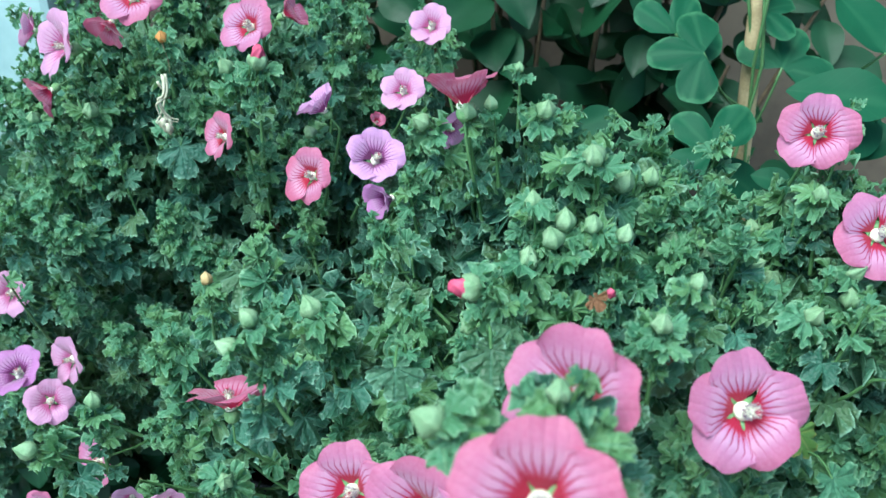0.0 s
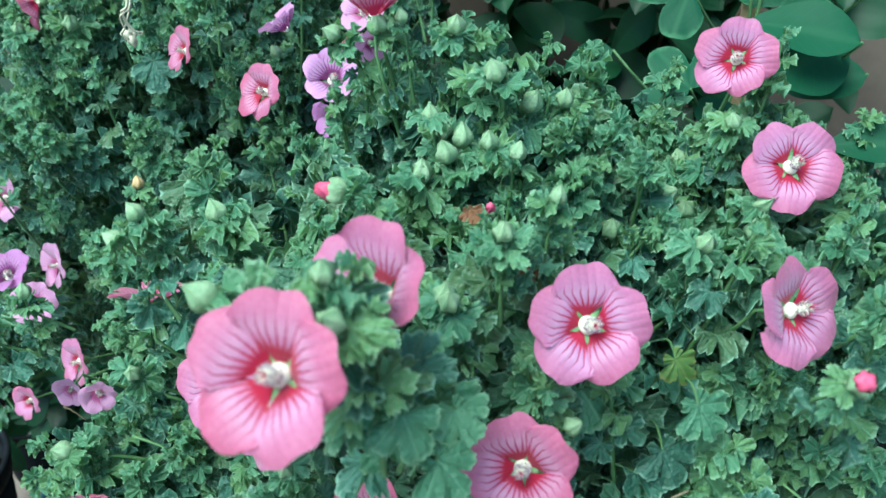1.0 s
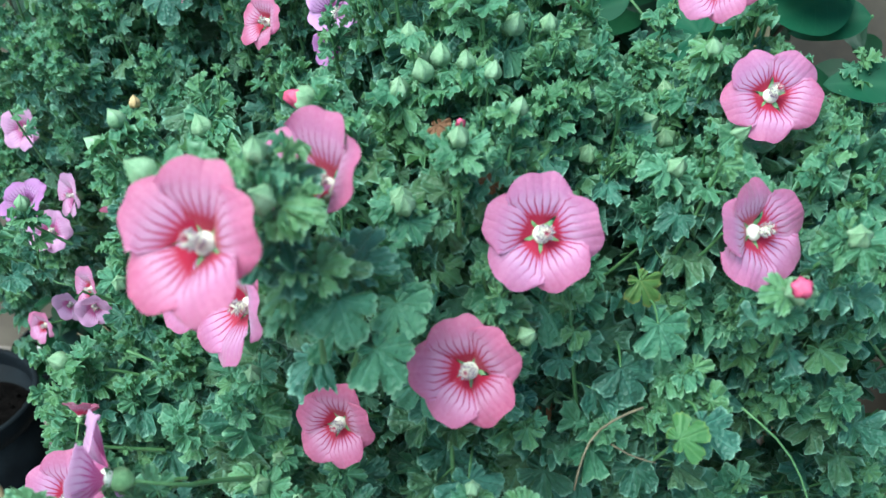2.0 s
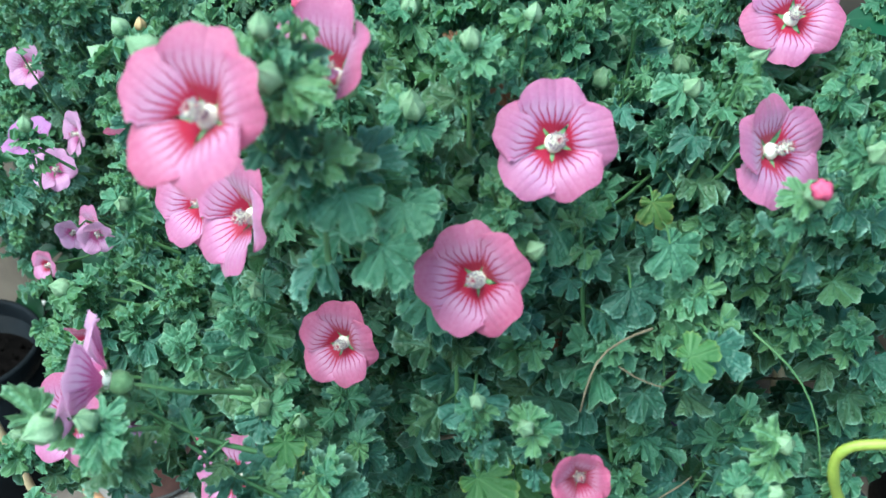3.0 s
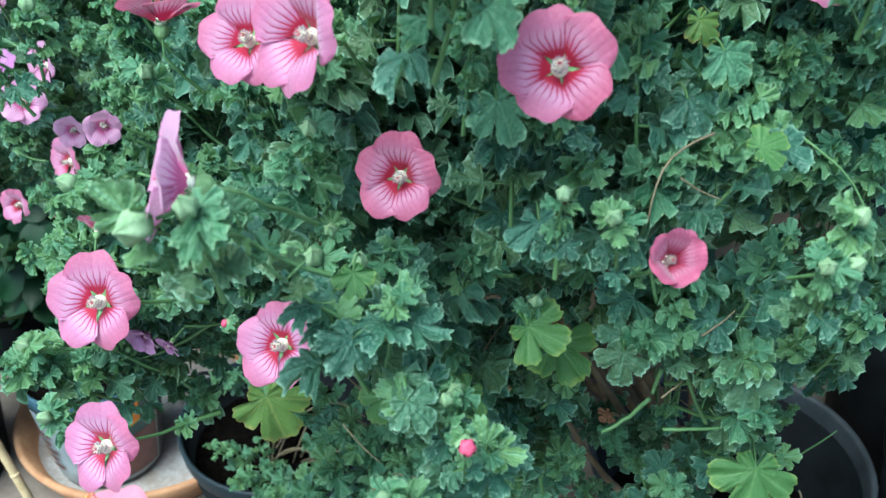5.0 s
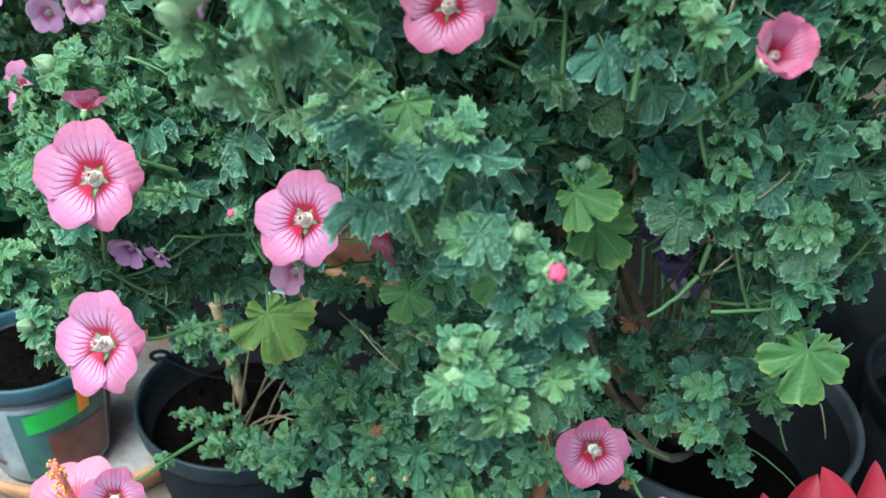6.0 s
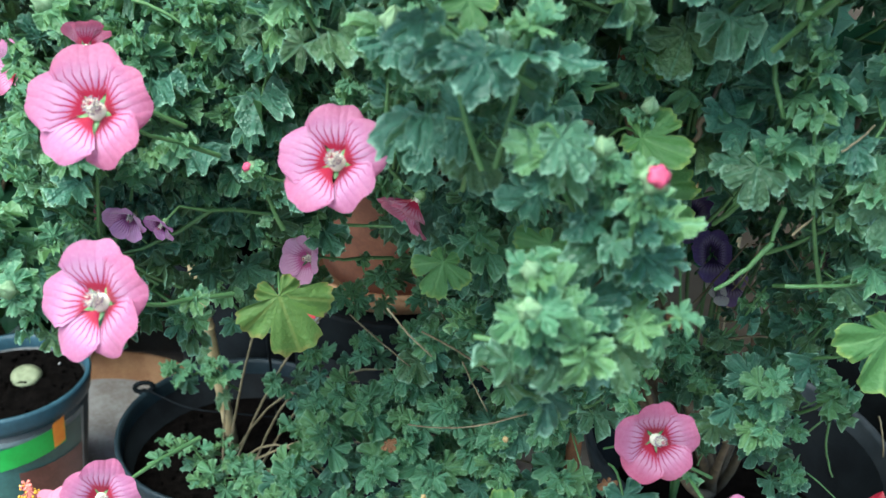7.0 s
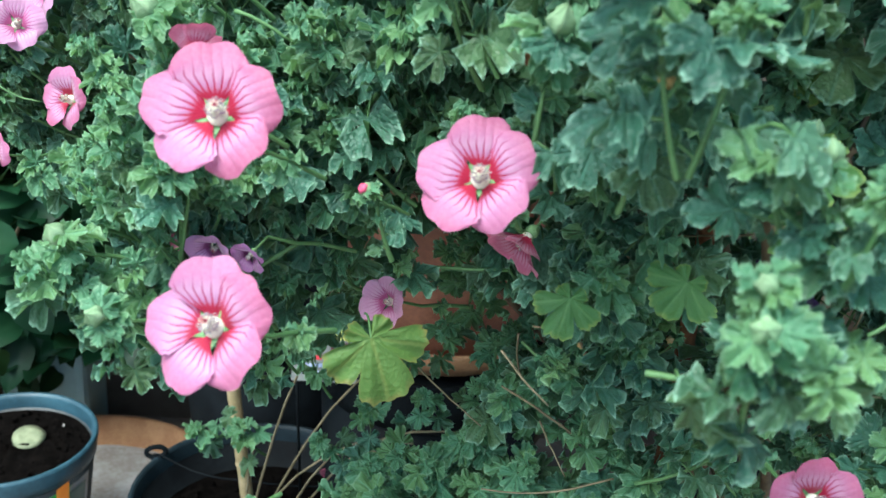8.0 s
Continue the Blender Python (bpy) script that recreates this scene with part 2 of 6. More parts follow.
def axes(x, z):
    """A 3 x 3 turn, as columns, whose x is x and whose z leans to z."""
    x = unit(x)
    y = np.cross(z, x)
    if np.linalg.norm(y) < 1e-4:
        y = np.cross((0.3, 0.9, 0.1), x)
    y = unit(y)
    return np.stack((x, y, np.cross(x, y)), 1)


def facing(n, spin=0.0):
    """A turn whose z is n, spun about it by degrees."""
    n = unit(n)
    x = unit(np.cross((0.05, 0.1, 1.0), n))
    y = np.cross(n, x)
    a = radians(spin)
    return np.stack((x * math.cos(a) + y * math.sin(a), y * math.cos(a) - x * math.sin(a), n), 1)


def matrix(turn, at=(0, 0, 0), scale=1.0):
    m = Matrix([list(r) for r in np.asarray(turn) * scale]).to_4x4()
    m.translation = Vector([float(c) for c in at])
    return m


class Buf:
    """Gathers vertices and faces into one mesh."""

    def __init__(self):
        self.v, self.f, self.uv, self.mi, self.n = [], [], [], [], 0

    def add(self, verts, faces, uv=None, mi=0):
        verts = np.asarray(verts, float)
        self.v.append(verts)
        self.f.extend([[i + self.n for i in f] for f in faces])
        self.uv.append(np.zeros((len(verts), 2)) if uv is None else uv)
        self.mi.extend([mi] * len(faces))
        self.n += len(verts)

    def mesh(self, name, mats, smooth=True):
        me = bpy.data.meshes.new(name)
        me.from_pydata(np.concatenate(self.v).tolist(), [], self.f)
        for m in mats:
            me.materials.append(m)
        me.polygons.foreach_set("material_index", np.array(self.mi, np.int32))
        me.polygons.foreach_set("use_smooth", np.full(len(self.f), smooth))
        loops = np.empty(len(me.loops), np.int32)
        me.loops.foreach_get("vertex_index", loops)
        layer = me.uv_layers.new(name="UVMap")
        layer.data.foreach_set("uv", np.concatenate(self.uv)[loops].ravel())
        me.update()
        return me


def tube(buf, pts, radii, sides=6, mi=0, caps=True):
    """A tapered tube along points."""
    pts = np.asarray(pts, float)
    radii = np.broadcast_to(radii, len(pts))
    tang = np.gradient(pts, axis=0)
    ref = np.array((0.31, 0.2, 0.93)) if abs(unit(tang[0])[2]) < 0.8 else np.array((0.9, 0.3, 0.1))
    ring = []
    ang = np.arange(sides) * 2 * math.pi / sides
    for p, d, r in zip(pts, tang, radii):
        a = unit(np.cross(ref, d))
        b = unit(np.cross(d, a))
        ring.append(p + r * (np.cos(ang)[:, None] * a + np.sin(ang)[:, None] * b))
    n = len(pts)
    faces = [[i * sides + j, i * sides + (j + 1) % sides, (i + 1) * sides + (j + 1) % sides, (i + 1) * sides + j] for i in range(n - 1) for j in range(sides)]
    if caps:
        faces += [list(range(sides))[::-1], [(n - 1) * sides + j for j in range(sides)]]
    buf.add(np.concatenate(ring), faces, None, mi)


def bend(a, b, sag=0.0, n=6, side=(0, 0, 1)):
    """Points from a to b that bow by sag along side."""
    t = np.linspace(0, 1, n)[:, None]
    return np.asarray(a) * (1 - t) + np.asarray(b) * t + np.asarray(side) * sag * np.sin(t * math.pi)


def lathe(buf, profile, segs=40, mi=0, wobble=0.0, cap=False):
    """Turns a profile of (radius, height) about z."""
    a = np.arange(segs) * 2 * math.pi / segs
    w = 1 + wobble * (np.sin(a * 3 + 1) + 0.6 * np.sin(a * 5))
    v = np.concatenate([np.stack((r * np.cos(a) * w, r * np.sin(a) * w, np.full(segs, z)), 1) for r, z in profile])
    n = len(profile)
    f = [[i * segs + j, i * segs + (j + 1) % segs, (i + 1) * segs + (j + 1) % segs, (i + 1) * segs + j] for i in range(n - 1) for j in range(segs)]
    if cap:
        f.append([(n - 1) * segs + j for j in range(segs)])
    buf.add(v, f, None, mi)


def ball(buf, at, r, squash=(1, 1, 1), turn=np.eye(3), rings=4, segs=7, mi=0, rough=0.0):
    v = [(0, 0, 1)]
    for i in range(1, rings):
        p = math.pi * i / rings
        v += [(math.sin(p) * math.cos(2 * math.pi * j / segs), math.sin(p) * math.sin(2 * math.pi * j / segs), math.cos(p)) for j in range(segs)]
    v.append((0, 0, -1))
    v = np.array(v)
    if rough:
        v = v * (1 + rough * rng.uniform(-1, 1, (len(v), 1)))
    f = [[0, 1 + j, 1 + (j + 1) % segs] for j in range(segs)]
    f += [[1 + i * segs + j, 1 + (i + 1) * segs + j, 1 + (i + 1) * segs + (j + 1) % segs, 1 + i * segs + (j + 1) % segs] for i in range(rings - 2) for j in range(segs)]
    last = 1 + (rings - 2) * segs
    f += [[last + j, len(v) - 1, last + (j + 1) % segs] for j in range(segs)]
    buf.add((v * squash * r) @ np.asarray(turn).T + np.asarray(at), f, None, mi)


def thing(name, at, label, category, group="", kind=""):
    ob = new(name)
    ob.location = [float(c) for c in at]
    return tagged(ob, label, category, group, kind)


def part(name, mesh, parent, m=None, label="", kind="", direct=False):
    """A mesh under a thing, placed by a pose in the world, or in its parent's own space where direct."""
    ob = new(name, mesh)
    ob.parent = parent
    if not direct:
        ob.matrix_parent_inverse = Matrix.Translation(parent.location).inverted()
    if m is not None:
        ob.matrix_basis = m
    return tagged(ob, label, "", "", kind)


def block(buf, lo, hi, mi=0):
    """A box with a small chamfer."""
    bm = bmesh.new()
    bmesh.ops.create_cube(bm, size=1.0)
    lo, hi = np.array(lo, float), np.array(hi, float)
    for q in bm.verts:
        q.co = Vector((lo + hi) / 2 + np.array(q.co) * (hi - lo))
    bmesh.ops.bevel(bm, geom=bm.edges[:], offset=float(min(hi - lo)) * 0.12, segments=2, affect="EDGES", profile=0.6)
    bm.verts.index_update()
    buf.add([list(q.co) for q in bm.verts], [[q.index for q in f.verts] for f in bm.faces], None, mi)
    bm.free()


# ---- leaves ----
def lobed(seed, angles, rings, lobes, slit, depth, reach, teeth, crinkle, cup, span=158.0, waist=0.0):
    """A leaf of unit length from the end of its stalk at the origin, along x: (vertices, faces, uv). lobes: (degrees, length); notches of
    the given depth part them, the sharper the higher the power slit."""
    r = np.random.default_rng(seed)
    deg = np.linspace(-span, span, angles)
    th = np.radians(deg)
    way = sorted((d + r.normal(0, 4), q * r.uniform(0.9, 1.08)) for d, q in lobes)
    cuts = [-span - 6] + [(a[0] + b[0]) / 2 for a, b in zip(way, way[1:])] + [span + 6]
    rad = np.ones(angles)
    for k, (d, q) in enumerate(way):
        own = (deg >= cuts[k]) & (deg <= cuts[k + 1])
        a = np.where(deg < d, (deg - d) / (d - cuts[k]), (deg - d) / (cuts[k + 1] - d))
        low = depth * r.uniform(0.8, 1.2)
        rad = np.where(own, q * (1 - low * np.abs(a) ** slit) * (1 - waist * (1 - np.cos(a * math.pi)) / 2) * (1 + teeth * (np.abs(np.cos(a * math.pi * (1.5 if angles < 60 else 2.5))) - 0.6)), rad)
    rad = rad * (1 + teeth * 0.17 * r.normal(0, 1, angles))
    rad *= reach
    v, uv = [(0, 0, 0)], [(0.5, 0.0)]
    ph = r.uniform(0, 6.3, 4)
    near = np.min([np.abs(np.degrees(th) - d) for d, _ in lobes], axis=0)
    for k in range(1, rings + 1):
        s = k / rings
        q = rad * s
        z = cup * (q ** 2) + crinkle * 0.45 * s * (np.clip(near / 28.0, 0, 1) * 1.1 - 0.4) + crinkle * 0.8 * s * np.sin(th * 7 + ph[0] + 3 * s) + crinkle * 1.0 * s ** 3 * np.sin(th * 13 + ph[1]) + crinkle * r.normal(0, 0.22, angles) * s
        x = q * np.cos(th) * (1 - 0.05 * s)
        y = q * np.sin(th)
        v += list(zip(x, y, z))
        uv += list(zip((th / radians(span) + 1) / 2, np.full(angles, s)))
    f = [[0, 1 + j, 2 + j] for j in range(angles - 1)]
    for k in range(rings - 1):
        a, b = 1 + k * angles, 1 + (k + 1) * angles
        f += [[a + j, b + j, b + j + 1, a + j + 1] for j in range(angles - 1)]
    return np.array(v), f, np.array(uv)


def blade(seed, n, width, tip, fold, droop, wave=0.02):
    """An entire leaf of unit length along x with a midrib fold: (vertices, faces, uv)."""
    r = np.random.default_rng(seed)
    v, uv = [], []
    for i in range(n + 1):
        t = i / n
        w = width * (math.sin(math.pi * t ** tip) ** 0.75 if 0 < t < 1 else 0.0) + 0.004
        for j, s in enumerate((-1, -0.5, 0, 0.5, 1)):
            v.append((t, s * w, fold * abs(s) * w * 2 - droop * t * t + wave * math.sin(t * 9 + s * 2 + seed) * abs(s)))
            uv.append((0.5 + 0.5 * s * 0.9, t * 0.9))
    f = [[i * 5 + j, (i + 1) * 5 + j, (i + 1) * 5 + j + 1, i * 5 + j + 1] for i in range(n) for j in range(4)]
    return np.array(v), f, np.array(uv)


FIVE = [(0, 1.0), (-58, 0.86), (58, 0.86), (-113, 0.60), (113, 0.60)]
THREE = [(0, 1.0), (-64, 0.80), (64, 0.80), (-120, 0.42), (120, 0.42)]
SMALL = [lobed(i, 45, 2, (FIVE, THREE)[i % 2], 5.0, 0.52 + 0.08 * (i % 3), 0.74, 0.13, 0.12 + 0.03 * (i % 3), (-0.22, 0.2, -0.38)[i % 3]) for i in range(8)]
LARGE = [lobed(50 + i, 109, 5, (FIVE, THREE)[i % 2], 5.0, 0.55 + 0.08 * (i % 3), 0.76, 0.13, 0.065 + 0.015 * (i % 3), (-0.2, 0.15, -0.35)[i % 3]) for i in range(8)]


def mesh_of(name, shape, mats, mi=0):
    b = Buf()
    b.add(shape[0], shape[1], shape[2], mi)
    return b.mesh(name, mats)


LEAF_MESH = {m: [mesh_of("leaf", s, [m]) for s in LARGE] for m in (LEAF, YOUNG)}


class Bush:
    """A mallow bush: its empty, its twigs, its leaves and the room that its flowers need."""

    def __init__(self, at, core, label):
        self.root = thing("mallow_bush", at, label, "bush", "mallow bushes")
        self.core = np.array(core, float)
        self.twigs, self.leaves, self.clear, self.single, self.hollows = Buf(), Buf(), [], 0, []

    def free(self, c, size, near=False):
        if not near and any(np.linalg.norm(c - q) < r for q, r in self.hollows):
            return False
        for p, n, r, far, flare in self.clear:
            if near:
                far, flare = min(far, 0.02), 0.0
            w = c - p
            along = w @ n
            if -0.004 < along < far and np.linalg.norm(w - along * n) < r + size * 0.33 + max(0.0, along) * flare:
                return False
        return True

    def leaf(self, at, out, normal, size, young=False, single=False, near=False):
        c = np.asarray(at) + unit(out) * size * 0.45
        if not self.free(c, size, near):
            return False
        t = axes(out, normal)
        if single and self.single < 300:
            self.single += 1
            m = YOUNG if young else LEAF
            part("leaf", LEAF_MESH[m][int(rng.integers(8))], self.root, matrix(t, at, size))
            return True
        s = SMALL[int(rng.integers(8))]
        self.leaves.add((s[0] * size) @ t.T + np.asarray(at), s[1], s[2], 1 if young else 0)
        return True

    def shoot(self, tip, way, length, count, size, single=False, stem=0.0012, near=False, fresh=0.56):
        """A leafy shoot that ends at tip."""
        tip, way = np.asarray(tip, float), unit(way)
        foot = tip - way * length - UP * length * 0.25
        if not self.free(tip, 0.0, near) or not self.free((tip + foot) / 2, 0.0, near):
            return
        pts = bend(foot, tip, -0.10 * length, 5)
        tube(self.twigs, pts, np.linspace(stem, stem * 0.55, 5), 5, 0, False)
        a0 = rng.uniform(0, 6.3)
        side = unit(np.cross(way, (0.2, 0.3, 0.9)))
        other = np.cross(way, side)
        for i in range(count):
            s = ((i + rng.uniform(0.2, 0.8)) / count) ** 0.75
            p = foot + (tip - foot) * (s ** 0.8)
            a = a0 + i * 2.4
            rad = side * math.cos(a) + other * math.sin(a)
            out = unit(rad * (1.0 - 0.35 * s) + way * (0.25 + 0.75 * s) + rng.normal(0, 0.2, 3))
            sz = 0.92 * size * (1.0 - 0.62 * s ** 2.2) * rng.uniform(0.75, 1.2)
            q = p + out * sz * (0.75 - 0.5 * s)
            nrm = unit(UP * 0.75 + way * 0.4 - np.array((0, 1, 0)) * 0.35 + rng.normal(0, 0.38, 3))
            drop = unit(out - UP * rng.uniform(0.2, 1.2) * (1.1 - s))
            drop = unit(drop - nrm * (drop @ nrm) * 0.8)
            if self.leaf(q, drop, nrm, sz, s > fresh, single, near):
                tube(self.twigs, [p, q], [0.0007, 0.0005], 3, 0, False)

    def finish(self):
        part("branchwork", self.twigs.mesh("branchwork", [STEM, WOOD, TWIG]), self.root, None, "green and woody twigs", "stuff")
        part("foliage", self.leaves.mesh("foliage", [LEAF, YOUNG]), self.root, None, "small crinkled lobed grey-green leaves", "stuff")


# ---- flowers ----
def petal_shape(cup, seed, n=14):
    """A petal of unit length along x, its base at the centre, on a bowl of the given depth."""
    r = np.random.default_rng(seed)
    v, uv = [], []
    a, b = r.uniform(0, 6.3, 2)
    for i in range(n + 1):
        t = i / n
        for j in range(n + 1):
            u = j / n * 2 - 1
            claw = 0.10 + 0.90 * t
            spread = 25.0 + 19.0 * min(1.0, max(0.0, (claw - 0.16) / 0.20))
            half = min(claw * math.tan(radians(spread)), 0.545 + 0.02 * t - 0.04 * math.exp(-((claw - 0.62) / 0.12) ** 2))
            reach = 1 - 0.50 * abs(u) ** 3.8 - 0.022 * math.exp(-((u - 0.25 * math.sin(a)) / 0.16) ** 2) + 0.022 * math.sin(u * 4 + a) + 0.010 * math.sin(u * 9 + b * 2)
            x = 0.10 + 0.90 * t * (1 + (reach - 1) * t ** 1.6)
            y = u * half * (0.93 if cup > 0.8 else 1.0)
            z = cup * (1 - (1 - t) ** 2.1) - 0.10 * max(0.0, t - 0.65) * (1 if cup < 0.6 else -1)
            z += 0.095 * u * t ** 0.75 + 0.010 * math.cos(u * 16 + a) * t * (1 - t * 0.6) + 0.045 * math.sin(u * 3.6 + b) * t ** 3 + 0.014 * math.sin(u * 8 + a * 2) * t ** 4 + 0.09 * (1 - u * u) * t * (1.15 - t)
            k = 1.0 - (0.45 * (cup - 0.5) if cup > 0.5 else 0.0)
            v.append((x * k, y * (0.55 + 0.45 * k), z))
            uv.append((j / n, t))
    f = [[i * (n + 1) + j, (i + 1) * (n + 1) + j, (i + 1) * (n + 1) + j + 1, i * (n + 1) + j + 1] for i in range(n) for j in range(n)]
    return np.array(v), f, np.array(uv)


PETAL_MESH = {}


def petal_mesh(tint, cup, seed):
    key = (tint, round(cup, 1), seed)
    if key not in PETAL_MESH:
        PETAL_MESH[key] = mesh_of("petal", petal_shape(round(cup, 1), seed), [PETALS[tint]])
    return PETAL_MESH[key]


def calyx_mesh():
    """A green cup with five pointed sepals and a swollen base."""
    b = Buf()
    lathe(b, [(0.02, -0.34), (0.09, -0.32), (0.17, -0.22), (0.19, -0.10), (0.15, -0.02)], 15)
    for k in range(5):
        a = 2 * math.pi * (k + 0.5) / 5
        t = np.array(((math.cos(a), -math.sin(a), 0), (math.sin(a), math.cos(a), 0), (0, 0, 1)))
        v = np.array([(0.10, -0.10, 0.00), (0.10, 0, 0.03), (0.10, 0.10, 0.00), (0.21, -0.045, 0.075), (0.21, 0, 0.09), (0.21, 0.045, 0.075), (0.30, 0, 0.13)])
        b.add(v @ t.T, [[0, 3, 4, 1], [1, 4, 5, 2], [3, 6, 4], [4, 6, 5]])
    return b.mesh("calyx", [CALYX])


def column_mesh():
    """The thick pale foot of the stamens and, leaning out of it, the column with its grey-lilac tuft of anthers."""
    b = Buf()
    lathe(b, [(0.125, -0.02), (0.150, 0.02), (0.155, 0.06), (0.135, 0.11), (0.090, 0.15), (0.055, 0.20), (0.045, 0.38)], 14, 0, 0.02, True)
    r = np.random.default_rng(3)
    for k in range(5):
        a = 2 * math.pi * (k + 0.5) / 5
        tube(b, [(0.10 * math.cos(a), 0.10 * math.sin(a), 0.03), (0.14 * math.cos(a), 0.14 * math.sin(a), 0.035), (0.17 * math.cos(a), 0.17 * math.sin(a), 0.05)], [0.034, 0.024, 0.010], 6, 2)
    for i in range(120):
        a, h = r.uniform(0, 6.3), r.uniform(0.20, 0.50)
        d = 0.055 + 0.095 * math.sin((h - 0.17) / 0.36 * math.pi) * r.uniform(0.5, 1.2)
        e = np.array((d * math.cos(a), d * math.sin(a), h))
        tube(b, [e * (0.3, 0.3, 1) - (0, 0, 0.02), e], [0.006, 0.004], 3, 0, False)
        ball(b, e, r.uniform(0.012, 0.020), (1, 0.8, 0.6), rings=3, segs=5, mi=1 if r.uniform() < 0.93 else 0)
    for i in range(7):
        a = i * 0.9
        tube(b, [(0, 0, 0.42), (0.03 * math.cos(a), 0.03 * math.sin(a), 0.51), (0.065 * math.cos(a), 0.065 * math.sin(a), 0.55)], [0.008, 0.007, 0.006], 4, 3)
    return b.mesh("stamen_column", [CREAM, ANTHER, CALYX, BUDRED])


CALYX_MESH, COLUMN_MESH = calyx_mesh(), column_mesh()
WORDS = {"pink": "rose-pink", "coral": "coral-pink", "pale": "pale pink", "lilac": "lilac", "rose": "deep rose", "purple": "dusky purple"}


def stalk(bush, p, n, length, r):
    """A stalk from behind a flower or bud back into its bush."""
    p, n = np.asarray(p), np.asarray(n)
    inward = unit(bush.core - p + np.array((0, 0.05, -0.12)))
    a, d = p - n * length * 0.35, p - n * length * 0.45 + inward * length * 1.1
    c = [p, a, (a + d) / 2 - UP * length * 0.06, d, d + inward * length * 0.9]
    tube(bush.twigs, c, [r * 0.7, r * 0.8, r, r * 1.15, r * 1.3], 6, 0, False)
    return d


def flower(bush, at, size, n, tint, cup, spin, room=0.12):
    at, n = np.array(at), unit(n)
    turn = facing(n, spin)
    size *= 0.99
    base = part("flower", CALYX_MESH, bush.root, matrix(turn, at - n * size * 0.04, size), WORDS[tint] + " mallow flower with dark veined throat" + (", half closed" if cup > 0.8 else ""))
    for k in range(5):
        a = radians(72 * k + rng.uniform(-6, 6))
        m = Matrix.Rotation(a, 4, "Z") @ Matrix.Rotation(radians(rng.uniform(-6, 4)), 4, "Y") @ Matrix.Rotation(radians(rng.uniform(-2, 4)), 4, "X") @ Matrix.Scale(rng.uniform(0.94, 1.04), 4)
        m.translation = Vector((0, 0, 0.015 + 0.002 * (k % 2)))
        part("petal", petal_mesh(tint, cup, k % 4), base, m, direct=True)
    part("stamen_column", COLUMN_MESH, base, Matrix.Translation((0, 0, 0.02)) @ Matrix.Rotation(radians(rng.uniform(4, 16)), 4, "Y"), "cream stamen column with grey anthers", direct=True)
    foot = stalk(bush, at - n * size * 0.36, n, 0.026, 0.0009)
    bush.clear.append((at, n, size * 0.95, room, 0.25))
    for i in range(2):
        o = unit(rng.normal(0, 1, 3) + n * 0.3)
        bush.leaf(foot, o, unit(UP + n * 0.6), size * rng.uniform(0.45, 0.75), True)


def bud_mesh(kind):
    """A plump ribbed bud with five folded sepals, its tip along z; the petals may show."""
    b = Buf()
    a = np.arange(20) * 2 * math.pi / 20
    prof = [(0.05, -1.05), (0.45, -0.95), (0.82, -0.55), (0.98, -0.05), (0.88, 0.38), (0.58, 0.80), (0.24, 1.16), (0.03, 1.45)]
    if kind in ("pinktip", "red"):
        prof = prof[:5] + [(0.74, 0.58)]
    fold = 0.30 * (1 - np.abs(np.sin(2.5 * a))) - 0.12
    v = np.concatenate([np.stack((r * np.cos(a + 0.25 * z) * (1 + fold * min(1, r * 1.4)), r * np.sin(a + 0.25 * z) * (1 + fold * min(1, r * 1.4)), z + 0.5 * max(0, z) * fold), 1) for r, z in prof])
    f = [[i * 20 + j, i * 20 + (j + 1) % 20, (i + 1) * 20 + (j + 1) % 20, (i + 1) * 20 + j] for i in range(len(prof) - 1) for j in range(20)]
    b.add(v, f)
    if kind in ("pinktip", "red"):
        h, w = (1.0, 1.0) if kind == "red" else (1.5, 0.75)
        tw = [(0.66, 0.3), (0.74, 0.55), (0.66 * w, 0.85 * h), (0.40 * w, 1.05 * h), (0.12 * w, 1.0 * h)]
        vv = np.concatenate([np.stack((r * np.cos(a + z) * (1 + 0.12 * np.cos(5 * a)), r * np.sin(a + z) * (1 + 0.12 * np.cos(5 * a)), np.full(20, z)), 1) for r, z in tw])
        b.add(vv, [[i * 20 + j, i * 20 + (j + 1) % 20, (i + 1) * 20 + (j + 1) % 20, (i + 1) * 20 + j] for i in range(4) for j in range(20)] + [[80 + j for j in range(20)]], None, 1)
    for k in range(3):
        t = facing((0, 0, 1), 120 * k + 20)
        s = np.array([(0.3, -0.12, -0.98), (0.3, 0.12, -0.98), (0.95, -0.14, -0.72), (0.95, 0.14, -0.72), (1.35, 0, -0.15)])
        b.add(s @ t.T, [[0, 2, 3, 1], [2, 4, 3]])
    return b.mesh("bud", [{"tan": BUDTAN, "orange": ORANGE}.get(kind, BUDGREEN), BUDRED])


BUD_MESH = {k: bud_mesh(k) for k in ("green", "pinktip", "red", "tan", "orange")}
BUDWORDS = {"green": "plump pale green closed bud", "pinktip": "green bud with pink petal tip", "red": "crimson bud just opening", "tan": "withered tan seed bud", "orange": "drying orange seed bud"}


